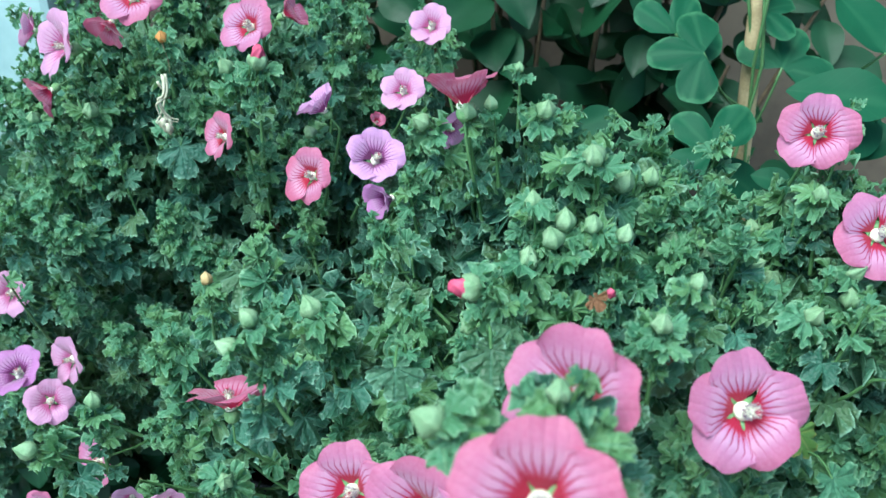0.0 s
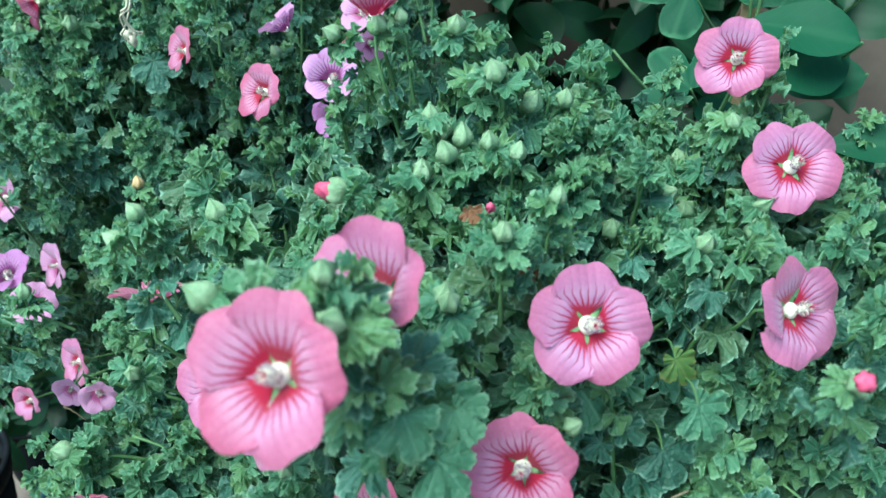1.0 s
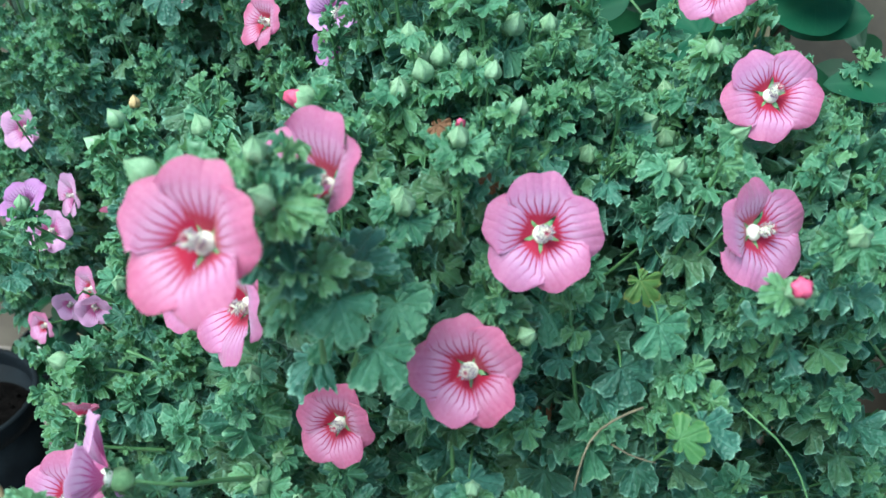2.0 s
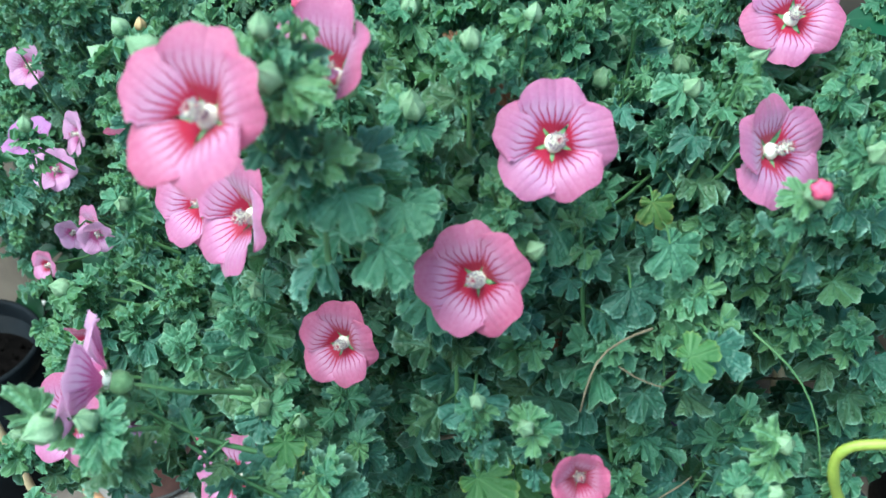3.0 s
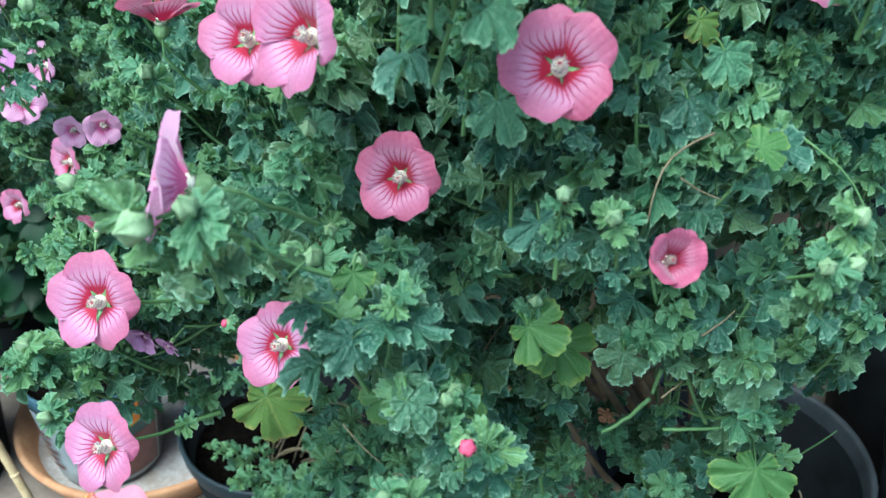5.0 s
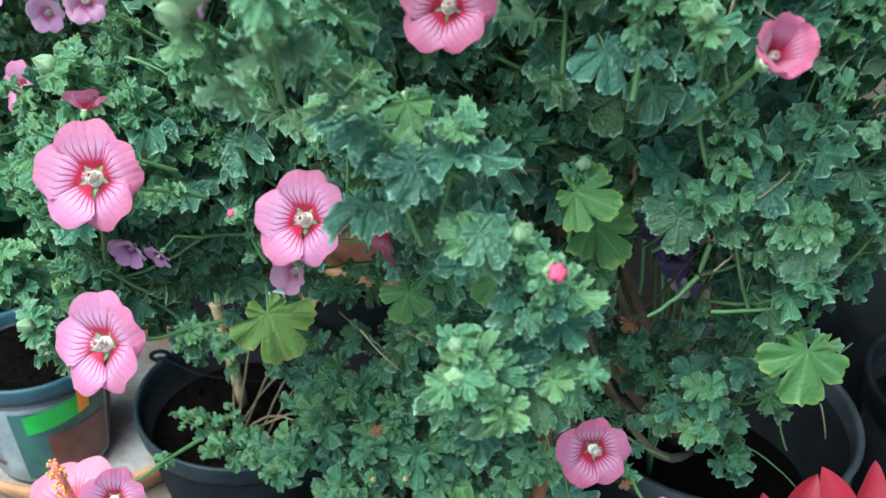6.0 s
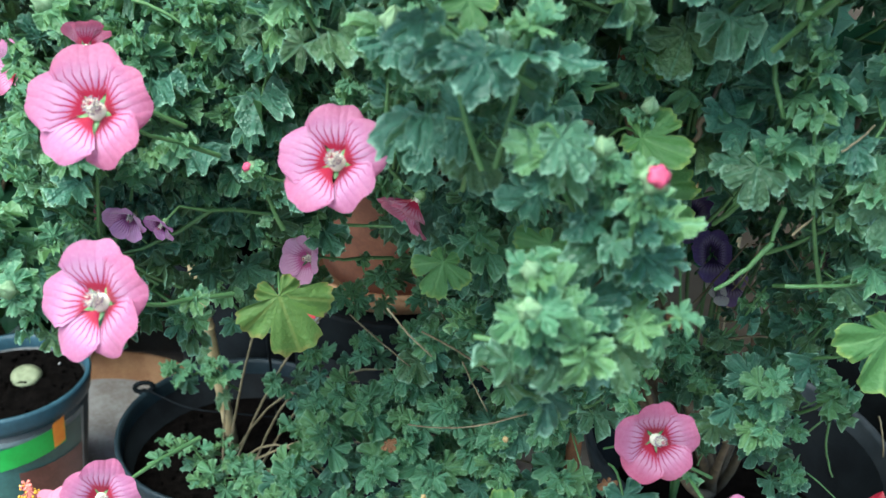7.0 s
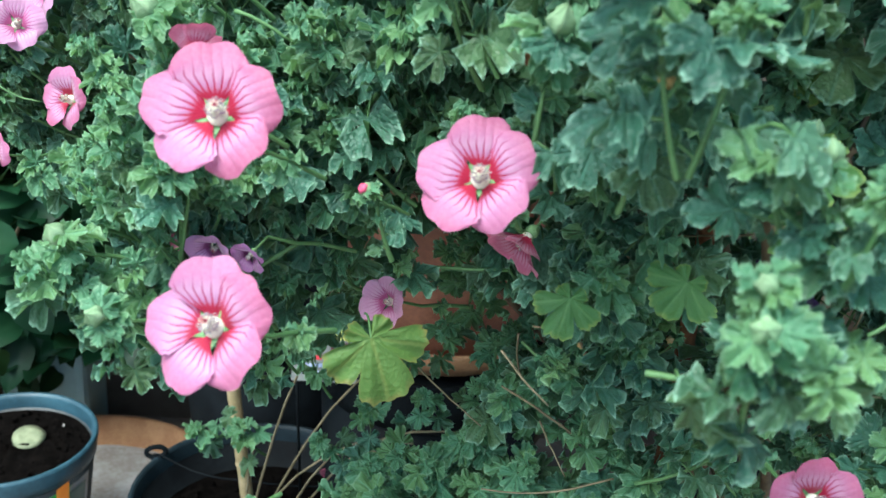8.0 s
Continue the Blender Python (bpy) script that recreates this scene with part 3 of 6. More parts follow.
def bud(bush, at, size, n, kind, leafy=True):
    at, n = np.array(at), unit(n)
    part("bud", BUD_MESH[kind], bush.root, matrix(facing(n, float(rng.uniform(0, 72))), at, size * {"red": 0.95, "pinktip": 0.8, "orange": 0.7}.get(kind, 0.64)), BUDWORDS[kind])
    foot = stalk(bush, at - n * size * 0.9, n, max(0.012, size * 2.2), max(0.0006, size * 0.12))
    if leafy:
        bush.shoot(at - n * size * 2.2 - UP * size, unit(n * 0.5 + UP * 0.6), 0.022, 6, min(0.017, size * 2.6), near=True)
    bush.clear.append((at, n, size * 0.75, size * 3.5, 0.0))
    ring = facing(n, float(rng.uniform(0, 60)))
    for i in range(7):
        o = unit(ring[:, 0] * math.cos(i * 2.4) + ring[:, 1] * math.sin(i * 2.4) + n * rng.uniform(-0.2, 0.5))
        bush.leaf(at - n * size * rng.uniform(-0.1, 2.0) + o * size * 0.55, o, unit(n + UP * 0.5 + rng.normal(0, 0.2, 3)), size * rng.uniform(1.5, 2.6), True, i < 3, True)


# ---- setting ----
def slab(name, lo, hi, m, label, category):
    b = Buf()
    block(b, lo, hi)
    return tagged(new(name, b.mesh(name, [m], False)), label, category, "", "structure")


FLOORZ = -0.11
gb = Buf()
gs = np.array([-400, -60, -12, -3, -1.5, -0.8, -0.4, 0, 0.4, 0.8, 1.5, 3, 12, 60, 400.0])
gv = [(x, y, FLOORZ + (0.002 * math.sin(x * 9) * math.cos(y * 7) if abs(x) < 2 and abs(y) < 2 else 0)) for y in gs for x in gs]
gb.add(gv, [[i * 15 + j, i * 15 + j + 1, (i + 1) * 15 + j + 1, (i + 1) * 15 + j] for i in range(14) for j in range(14)])
tagged(new("ground", gb.mesh("ground", [FLOOR])), "worn tan concrete terrace floor in shade", "ground", "", "structure")
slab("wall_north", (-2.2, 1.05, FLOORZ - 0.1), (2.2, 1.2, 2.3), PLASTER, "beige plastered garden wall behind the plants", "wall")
slab("pillar", (-0.545, 0.96, FLOORZ), (-0.44, 1.046, 2.2), POSTPAINT, "pale blue-green painted pillar against the wall", "pillar")


# ---- pots ----
def pot(name, at, top, foot, high, wall, soil_depth, label, lip=0.008, soil=SOIL, rim=None, group="flower pots", wobble=0.0):
    """A round pot with a wall, a rolled rim and its soil; at is the middle of its foot."""
    root = thing(name, at, label, "pot", group)
    k = foot + (top - foot) * 0.9
    b = Buf()
    lathe(b, [(foot * 0.2, 0.0), (foot * 0.96, 0.0), (foot, 0.004), (k, high * 0.9), (k - 0.003, high * 0.9), (foot - 0.004, 0.008), (foot * 0.2, 0.008)], 48)
    part("wall", b.mesh("wall", [wall]), root, direct=True)
    b = Buf()
    lathe(b, [(k - 0.003, high * 0.86), (k + 0.001, high * 0.86), (top, high * 0.9), (top + lip * 0.5, high - 0.003), (top + lip * 0.3, high), (top - 0.002, high), (top - 0.004, high - 0.004), (k - 0.003, high * 0.86)], 48, 0, 0.002)
    part("rim", b.mesh("rim", [rim or wall]), root, direct=True)
    if soil:
        b = Buf()
        r0 = foot + (k - foot) * (1 - soil_depth / high) - 0.002
        rr = np.linspace(1.0, 0.05, 9)
        a = np.arange(36) * 2 * math.pi / 36
        q = np.random.default_rng(int(at[0] * 1000) % 97)
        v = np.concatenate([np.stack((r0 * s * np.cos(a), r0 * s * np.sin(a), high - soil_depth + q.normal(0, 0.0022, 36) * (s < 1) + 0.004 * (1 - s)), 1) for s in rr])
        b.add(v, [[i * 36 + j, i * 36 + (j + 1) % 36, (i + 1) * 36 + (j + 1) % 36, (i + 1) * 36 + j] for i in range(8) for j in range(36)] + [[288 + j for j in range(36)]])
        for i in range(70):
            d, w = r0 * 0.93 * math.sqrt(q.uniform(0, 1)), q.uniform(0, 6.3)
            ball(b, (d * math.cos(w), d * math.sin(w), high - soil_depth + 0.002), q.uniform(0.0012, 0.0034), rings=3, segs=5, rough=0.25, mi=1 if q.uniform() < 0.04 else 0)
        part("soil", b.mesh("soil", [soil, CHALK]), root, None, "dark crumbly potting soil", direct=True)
    return root


left_pot = pot("flower_pot", (-0.435, 0.737, FLOORZ + 0.012), 0.083, 0.064, 0.158, GREYP, 0.018, "blue-rimmed printed nursery pot with green label", lip=0.004, rim=BLUEP)
mid_pot = pot("flower_pot", (-0.174, 0.667, FLOORZ), 0.118, 0.088, 0.17, BLACKP, 0.045, "dark blue-black plastic pot with bamboo cane", lip=0.003, rim=NAVYP)
big_pot = pot("flower_pot", (0.305, 0.620, FLOORZ), 0.140, 0.105, 0.21, BLACKP, 0.11, "wide black plastic pot under the mallow", rim=GREYP)
gravel_pot = pot("flower_pot", (-0.655, 0.945, FLOORZ), 0.078, 0.06, 0.12, BLACKP, 0.02, "black nursery pot topped with pale gravel")
for i in range(48):
    d, w = 0.062 * math.sqrt(rng.uniform(0, 1)), rng.uniform(0, 6.3)
    b = Buf()
    ball(b, (0, 0, 0), 0.0075, (1, rng.uniform(0.6, 0.9), 0.6), facing(unit(rng.normal(0, 1, 3) + UP * 2)), 4, 7, 0, 0.12)
    part("pebble", b.mesh("pebble", [GRAVEL]), gravel_pot, Matrix.Translation((d * math.cos(w), d * math.sin(w), 0.104 + 0.004 * (i % 3))), direct=True)
pot("flower_pot", (-0.65, 0.70, FLOORZ), 0.10, 0.08, 0.22, BLACKP, 0.05, "black plastic nursery pot with dark soil")
# Added pot that makes the gap behind the cane black.
pot("flower_pot", (-0.20, 0.915, FLOORZ), 0.11, 0.085, 0.26, BLACKP, 0.06, "black plastic pot added to fill the dark gap behind the cane")
pot("flower_pot", (-0.12, 0.40, FLOORZ), 0.10, 0.08, 0.13, BLACKP, 0.03, "low black nursery pot in deep shade")
pot("flower_pot", (0.09, 0.45, FLOORZ), 0.10, 0.08, 0.15, CLAY, 0.03, "brown clay pot in shade under foliage")
# Two black pots added to darken the bare floor on the right.
pot("flower_pot", (0.585, 0.62, FLOORZ), 0.12, 0.09, 0.23, BLACKP, 0.05, "black plastic pot added to fill the dark right side")
pot("flower_pot", (0.62, 0.88, FLOORZ), 0.14, 0.11, 0.34, BLACKP, 0.06, "tall black plastic pot added to fill the dark corner")
saucer = thing("saucer", (-0.405, 0.808, FLOORZ), "wide terracotta saucer with white lime crust", "saucer")
b = Buf()
lathe(b, [(0.02, 0.0), (0.155, 0.0), (0.175, 0.042), (0.172, 0.045), (0.166, 0.044), (0.150, 0.012), (0.146, 0.010)], 64)
part("dish", b.mesh("dish", [CLAYPALE]), saucer, direct=True)
b = Buf()
lathe(b, [(0.152, 0.0135), (0.12, 0.0115), (0.06, 0.0115), (0.01, 0.0115)], 48, 0, 0.01, True)
part("lime_crust", b.mesh("lime_crust", [CHALK]), saucer, None, "chalky white dried crust", direct=True)

stand = pot("flower_pot", (-0.02, 0.70, FLOORZ), 0.105, 0.09, 0.335, BLACKP, 0.0, "tall black plastic pot used as a stand", soil=None)
b = Buf()
lathe(b, [(0.10, 0.327), (0.05, 0.328), (0.005, 0.328)], 40, 0, 0, True)
part("lid", b.mesh("lid", [BLACKP]), stand, direct=True)
clay_pot = pot("terracotta_pot", (-0.02, 0.70, 0.233), 0.098, 0.072, 0.15, CLAY, 0.02, "red-brown terracotta pot standing in its saucer")
clay_saucer = thing("saucer", (-0.02, 0.70, 0.225), "shallow pale terracotta saucer under a pot", "saucer")
b = Buf()
lathe(b, [(0.01, 0.0), (0.088, 0.0), (0.100, 0.022), (0.096, 0.024), (0.086, 0.006), (0.01, 0.005)], 48)
part("dish", b.mesh("dish", [CLAYPALE]), clay_saucer, direct=True)

# the printed wrap and the label on the blue-rimmed pot
b = Buf()


def wrap(buf, a0, a1, z0, z1, off, mi=0, slope=0.0):
    """A bent card that follows the wall of the blue-rimmed pot."""
    n = 12
    v = []
    for z in (z0, z1):
        for i in range(n + 1):
            a = radians(a0 + (a1 - a0) * i / n)
            zz = z + slope * (i / n - 0.5)
            r = 0.064 + (0.0811 - 0.064) * zz / (0.158 * 0.9) + off
            v.append((r * math.cos(a), r * math.sin(a), zz))
    buf.add(v, [[i, i + 1, n + 2 + i, n + 1 + i] for i in range(n)], None, mi)


for a0, a1, z0, z1, off, mi in ((-160, -5, 0.01, 0.128, 0.0012, 0), (-92, -10, 0.016, 0.122, 0.002, 1), (-66, -10, 0.018, 0.085, 0.0028, 2)):
    wrap(b, a0, a1, z0, z1, off, mi)
for i in range(5):
    wrap(b, -138, -112 - 4 * (i % 2), 0.035 + 0.014 * i, 0.041 + 0.014 * i, 0.0032, 3)
part("printed_wrap", b.mesh("printed_wrap", [PALEPRINT, surface("teal_print", (0.02, 0.08, 0.08), (0.04, 0.14, 0.13), 0.4, 30, 0.05), surface("brown_print", (0.08, 0.03, 0.025), (0.16, 0.07, 0.06), 0.4, 30, 0.05), DARKTAG]), left_pot, None, "printed plastic wrap with plain bars", direct=True)
b = Buf()
wrap(b, -80, -30, 0.100, 0.128, 0.006, 0, 0.014)
wrap(b, -40, -31, 0.108, 0.140, 0.0072, 1, 0.004)
part("label_card", b.mesh("label_card", [GREENTAG, ORANGETAG]), left_pot, None, "bright green label with orange mark", direct=True)


# ---- canes and stakes ----
def cane(name, pts, r, m, label, category, knots=0):
    root = thing(name, pts[0], label, category)
    b = Buf()
    p = np.asarray(pts, float) - np.asarray(pts[0], float)
    d = np.linspace(0, 1, 14)[:, None]
    line = p[0] * (1 - d) + p[-1] * d if len(p) == 2 else np.concatenate([p])
    rad = r * (1 + 0.03 * np.sin(np.arange(len(line)) * 2.1))
    tube(b, line, rad, 10)
    for i in range(knots):
        q = p[0] + (p[-1] - p[0]) * (i + 0.7) / (knots + 0.4)
        tube(b, [q - 0.0015 * unit(p[-1]), q, q + 0.0015 * unit(p[-1])], [r, r * 1.18, r], 10)
    part("shaft", b.mesh("shaft", [m]), root, direct=True)
    return root


cane("bamboo_cane", [(-0.188, 0.690, 0.02), (-0.206, 0.635, 0.33)], 0.0062, BAMBOO, "pale bamboo cane standing in pot soil", "cane", 3)
cane("wooden_stake", [(0.106, 0.40, FLOORZ + 0.12), (0.103, 0.40, 0.63)], 0.0052, STAKE, "reddish brown square-worn wooden stake", "stake")
cane("bamboo_cane", [(-0.27, 0.42, FLOORZ), (-0.40, 0.46, 0.36)], 0.004, BAMBOO, "thin leaning bamboo cane beside pots", "cane", 4)

# ---- mallow bushes ----
front_bush = Bush((0.285, 0.60, 0.05), (0.08, 0.45, 0.46), "large mallow bush with rose-pink veined flowers and buds")
back_bush = Bush((-0.02, 0.70, 0.36), (-0.18, 0.62, 0.52), "mallow bush full of smaller pink and lilac flowers")
for x, y, z, r in (
    (0.181, 0.340, 0.526, 0.034),
    (0.159, 0.350, 0.498, 0.024),
    (0.116, 0.310, 0.605, 0.022),
    (0.124, 0.330, 0.616, 0.020),
    (0.119, 0.330, 0.440, 0.024),
    (0.075, 0.350, 0.483, 0.022),
    (0.208, 0.360, 0.456, 0.022),
    (0.017, 0.360, 0.387, 0.024),
    (0.222, 0.370, 0.588, 0.024),
    (0.012, 0.360, 0.463, 0.020),
    (0.133, 0.310, 0.643, 0.022),
    (0.072, 0.360, 0.524, 0.026),
    (0.142, 0.360, 0.469, 0.024),
    (0.153, 0.370, 0.413, 0.028),
    (0.229, 0.370, 0.447, 0.024),
    (0.082, 0.335, 0.396, 0.020),
):
    front_bush.hollows.append((np.array((x, y, z)), r))
small_bush = Bush((-0.172, 0.665, 0.02), (-0.10, 0.48, 0.20), "young mallow with trailing small-leaved shoots in a pot")
front_bush.clear.append((np.array((0.027, 0.247, 0.599)), unit((0.26, -0.76, 0.6)), 0.019, 0.24, 0.0))
front_bush.clear.append((np.array((0.19, 0.455, 0.365)), unit((-0.25, -0.85, 0.45)), 0.022, 0.25, 0.0))
flower(front_bush, (-0.016, 0.597, 0.749), 0.0151, (-0.153, -0.672, 0.725), "pale", .4, 11)
flower(back_bush, (-0.032, 0.541, 0.723), 0.0152, (-0.109, -0.708, 0.698), "pale", .4, 13)
flower(front_bush, (0.007, 0.389, 0.766), 0.0194, (-0.092, 0.356, 0.930), "rose", .65, 7)
flower(front_bush, (-0.001, 0.413, 0.747), 0.0100, (0.591, -0.801, -0.093), "lilac", .4, 27)
flower(back_bush, (-0.140, 0.512, 0.705), 0.0159, (-0.682, -0.620, 0.388), "coral", .4, 16)
flower(back_bush, (-0.084, 0.488, 0.689), 0.0175, (-0.475, -0.724, 0.500), "coral", .4, 19)
flower(back_bush, (-0.050, 0.518, 0.686), 0.0192, (0.12, -0.66, 0.74), "lilac", .5, 8, 0.2)
flower(back_bush, (-0.037, 0.485, 0.676), 0.0140, (-0.66, -0.72, 0.12), "purple", .9, 6)
flower(back_bush, (-0.082, 0.538, 0.712), 0.0157, (-0.581, -0.042, 0.813), "lilac", .6, 6)
flower(back_bush, (-0.052, 0.554, 0.698), 0.0066, (0.362, -0.615, 0.700), "rose", .9, 4)
flower(front_bush, (0.172, 0.396, 0.749), 0.0185, (-0.298, -0.820, 0.489), "pink", .4, 16)
flower(front_bush, (0.197, 0.369, 0.709), 0.0223, (0.034, -0.832, 0.554), "pink", .3, 54)
flower(front_bush, (0.108, 0.255, 0.697), 0.0230, (0.034, -0.858, 0.512), "pink", .3, 23)
flower(front_bush, (0.044, 0.211, 0.734), 0.0229, (-0.426, -0.558, 0.712), "pink", .6, 21)
flower(front_bush, (0.028, 0.157, 0.745), 0.0221, (-0.192, -0.787, 0.587), "coral", .5, 20)
flower(front_bush, (0.187, 0.293, 0.683), 0.0222, (0.548, -0.676, 0.493), "pink", .35, 23)
flower(front_bush, (0.088, 0.219, 0.660), 0.0208, (-0.13, -0.86, 0.49), "coral", .4, 40)
flower(front_bush, (0.027, 0.247, 0.599), 0.0189, (-0.161, -0.903, 0.397), "coral", .4, 20, 0.22)
flower(front_bush, (-0.037, 0.266, 0.648), 0.0198, (-0.206, -0.829, 0.519), "pink", .4, 33, 0.09)
flower(front_bush, (-0.005, 0.244, 0.659), 0.0234, (-0.526, -0.765, 0.373), "pink", .45, 13, 0.09)
flower(front_bush, (-0.108, 0.347, 0.626), 0.0212, (-0.093, 0.374, 0.923), "rose", .5, 29)
flower(back_bush, (-0.284, 0.540, 0.521), 0.0192, (-0.570, -0.767, 0.296), "pale", .4, 28)
flower(back_bush, (-0.321, 0.529, 0.514), 0.0214, (-0.117, -0.454, 0.883), "purple", .5, 5)
flower(back_bush, (-0.328, 0.561, 0.566), 0.0188, (-0.149, -0.934, 0.324), "pale", .4, 11)
flower(front_bush, (-0.148, 0.343, 0.570), 0.0106, (0.403, -0.915, 0.034), "pale", .5, 20)
flower(front_bush, (-0.172, 0.356, 0.560), 0.0097, (-0.003, -0.999, 0.034), "pale", .5, 21)
flower(back_bush, (-0.254, 0.575, 0.744), 0.0232, (-0.66, -0.66, 0.36), "pale", .5, 15)
flower(back_bush, (-0.277, 0.586, 0.712), 0.0174, (-0.786, -0.488, -0.379), "rose", .6, 12)
flower(back_bush, (-0.293, 0.614, 0.746), 0.0142, (-0.934, -0.125, 0.336), "pale", .5, 28)
flower(back_bush, (-0.129, 0.563, 0.759), 0.0193, (-0.277, -0.732, 0.623), "pink", .4, 9)
flower(back_bush, (-0.112, 0.587, 0.761), 0.0148, (0.881, 0.037, 0.472), "rose", .6, 30)
flower(back_bush, (-0.204, 0.570, 0.777), 0.0215, (0.034, -0.774, 0.633), "pink", .4, 7)
flower(back_bush, (-0.225, 0.582, 0.759), 0.0156, (-0.397, -0.755, -0.522), "rose", .6, 12)
flower(front_bush, (0.130, 0.192, 0.600), 0.0142, (0.060, -0.770, 0.636), "rose", 1.1, 10)
# A pink flower in the pale tint, which brightens its shaded petal backs.
flower(front_bush, (-0.032, 0.170, 0.634), 0.0234, (-0.90, -0.30, 0.30), "pale", .5, 34)
flower(front_bush, (-0.120, 0.251, 0.521), 0.0237, (-0.129, -0.858, 0.498), "pink", .35, 28)
flower(front_bush, (-0.137, 0.293, 0.534), 0.0106, (-0.027, 0.685, 0.728), "rose", .6, 33)
flower(front_bush, (-0.031, 0.245, 0.507), 0.0222, (-0.252, -0.824, 0.508), "pink", .35, 28)
flower(front_bush, (-0.115, 0.218, 0.459), 0.0233, (-0.340, -0.802, 0.491), "pink", .35, 38)
flower(front_bush, (0.100, 0.226, 0.399), 0.0173, (-0.105, -0.913, 0.394), "coral", .4, 30)
flower(front_bush, (-0.060, 0.372, 0.401), 0.0140, (-0.42, -0.80, 0.35), "pale", .6, 4, 0.30)
flower(front_bush, (-0.002, 0.318, 0.461), 0.0164, (-0.620, -0.431, -0.655), "rose", .6, 30)
flower(front_bush, (-0.120, 0.315, 0.446), 0.0085, (-0.442, -0.814, -0.378), "purple", .5, 24, 0.035)
flower(front_bush, (-0.153, 0.336, 0.440), 0.0067, (-0.720, -0.562, 0.406), "rose", .6, 29, 0.035)
flower(small_bush, (-0.101, 0.676, 0.085), 0.0159, (-0.377, -0.837, -0.397), "rose", .7, 12)
flower(back_bush, (-0.259, 0.497, 0.463), 0.0190, (-0.528, -0.802, 0.280), "pink", .4, 29)
flower(back_bush, (-0.295, 0.514, 0.502), 0.0176, (0.298, -0.829, 0.473), "pale", .4, 12)
flower(back_bush, (-0.302, 0.486, 0.430), 0.0142, (-0.285, -0.898, 0.335), "pink", .5, 10)
flower(front_bush, (-0.128, 0.221, 0.363), 0.0163, (0.246, -0.842, 0.480), "pink", .4, 9)
flower(front_bush, (0.131, 0.208, 0.367), 0.0183, (-0.002, -0.958, 0.287), "pink", .4, 30)
flower(front_bush, (-0.137, 0.323, 0.446), 0.0117, (-0.198, -0.964, -0.176), "lilac", .7, 13, 0.035)
bud(front_bush, (0.037, 0.175, 0.749), 0.0066, (-0.203, -0.690, 0.694), "green")
bud(front_bush, (0.034, 0.182, 0.760), 0.0051, (0.027, -0.120, 0.992), "green")
bud(front_bush, (0.059, 0.247, 0.709), 0.0063, (0.087, -0.404, 0.910), "green")
bud(front_bush, (0.191, 0.218, 0.708), 0.0047, (0.048, -0.705, 0.707), "red")
bud(front_bush, (-0.086, 0.289, 0.701), 0.0063, (-0.864, -0.013, 0.504), "green")
bud(front_bush, (-0.078, 0.295, 0.711), 0.0058, (-0.535, 0.054, 0.843), "green")
bud(front_bush, (-0.062, 0.340, 0.688), 0.0077, (-0.410, 0.105, 0.906), "green")
bud(front_bush, (-0.063, 0.335, 0.679), 0.0066, (-0.722, -0.453, 0.523), "green")
bud(front_bush, (0.010, 0.288, 0.729), 0.0064, (-0.966, -0.161, 0.205), "pinktip")
bud(front_bush, (0.068, 0.314, 0.710), 0.0037, (-0.075, -0.500, 0.863), "pinktip")
bud(front_bush, (-0.000, 0.181, 0.751), 0.0069, (-0.761, -0.206, 0.615), "green", False)
bud(front_bush, (0.013, 0.198, 0.739), 0.0039, (-0.301, 0.014, 0.954), "green", False)
bud(front_bush, (0.077, 0.258, 0.732), 0.0057, (0.057, -0.314, 0.948), "green")
bud(front_bush, (0.199, 0.209, 0.613), 0.0054, (0.186, -0.374, 0.908), "green")
bud(front_bush, (0.187, 0.196, 0.599), 0.0051, (-0.206, -0.685, 0.699), "green")
bud(front_bush, (0.198, 0.199, 0.599), 0.0047, (0.364, -0.588, 0.723), "green")
bud(front_bush, (0.056, 0.242, 0.663), 0.0052, (0.160, -0.236, 0.958), "green")
bud(front_bush, (0.057, 0.250, 0.710), 0.0063, (0.160, -0.236, 0.958), "green")
bud(front_bush, (0.105, 0.246, 0.657), 0.0056, (0.630, -0.331, 0.703), "green")
bud(front_bush, (0.032, 0.144, 0.505), 0.0058, (-0.325, -0.830, 0.453), "green")
bud(front_bush, (0.032, 0.149, 0.515), 0.0044, (-0.428, -0.516, 0.742), "green")
bud(front_bush, (0.063, 0.151, 0.543), 0.0044, (0.087, -0.815, 0.572), "red")
bud(front_bush, (0.053, 0.176, 0.542), 0.0043, (-0.240, -0.194, 0.951), "green")
bud(front_bush, (0.018, 0.215, 0.550), 0.0041, (-0.015, -0.760, 0.650), "tan")
bud(front_bush, (0.092, 0.200, 0.621), 0.0044, (0.010, -0.324, 0.946), "green")
bud(front_bush, (0.110, 0.197, 0.614), 0.0048, (-0.273, -0.713, 0.646), "green")
bud(front_bush, (-0.005, 0.249, 0.570), 0.0047, (0.033, -0.656, 0.754), "green")
bud(front_bush, (-0.042, 0.147, 0.631), 0.0084, (-0.566, -0.819, 0.089), "green")
bud(front_bush, (-0.024, 0.145, 0.640), 0.0060, (-0.116, -0.514, 0.850), "green")
bud(front_bush, (-0.102, 0.305, 0.617), 0.0060, (0.125, -0.597, 0.793), "green")
bud(front_bush, (-0.163, 0.322, 0.545), 0.0081, (-0.584, -0.596, 0.552), "green")
bud(back_bush, (-0.113, 0.505, 0.755), 0.0072, (0.126, -0.067, 0.990), "pinktip")
bud(back_bush, (-0.095, 0.550, 0.693), 0.0066, (-0.309, -0.286, 0.907), "green")
bud(front_bush, (0.009, 0.388, 0.764), 0.0067, (0.032, -0.616, 0.787), "green")
bud(front_bush, (-0.012, 0.385, 0.760), 0.0062, (-0.610, -0.574, 0.547), "green")
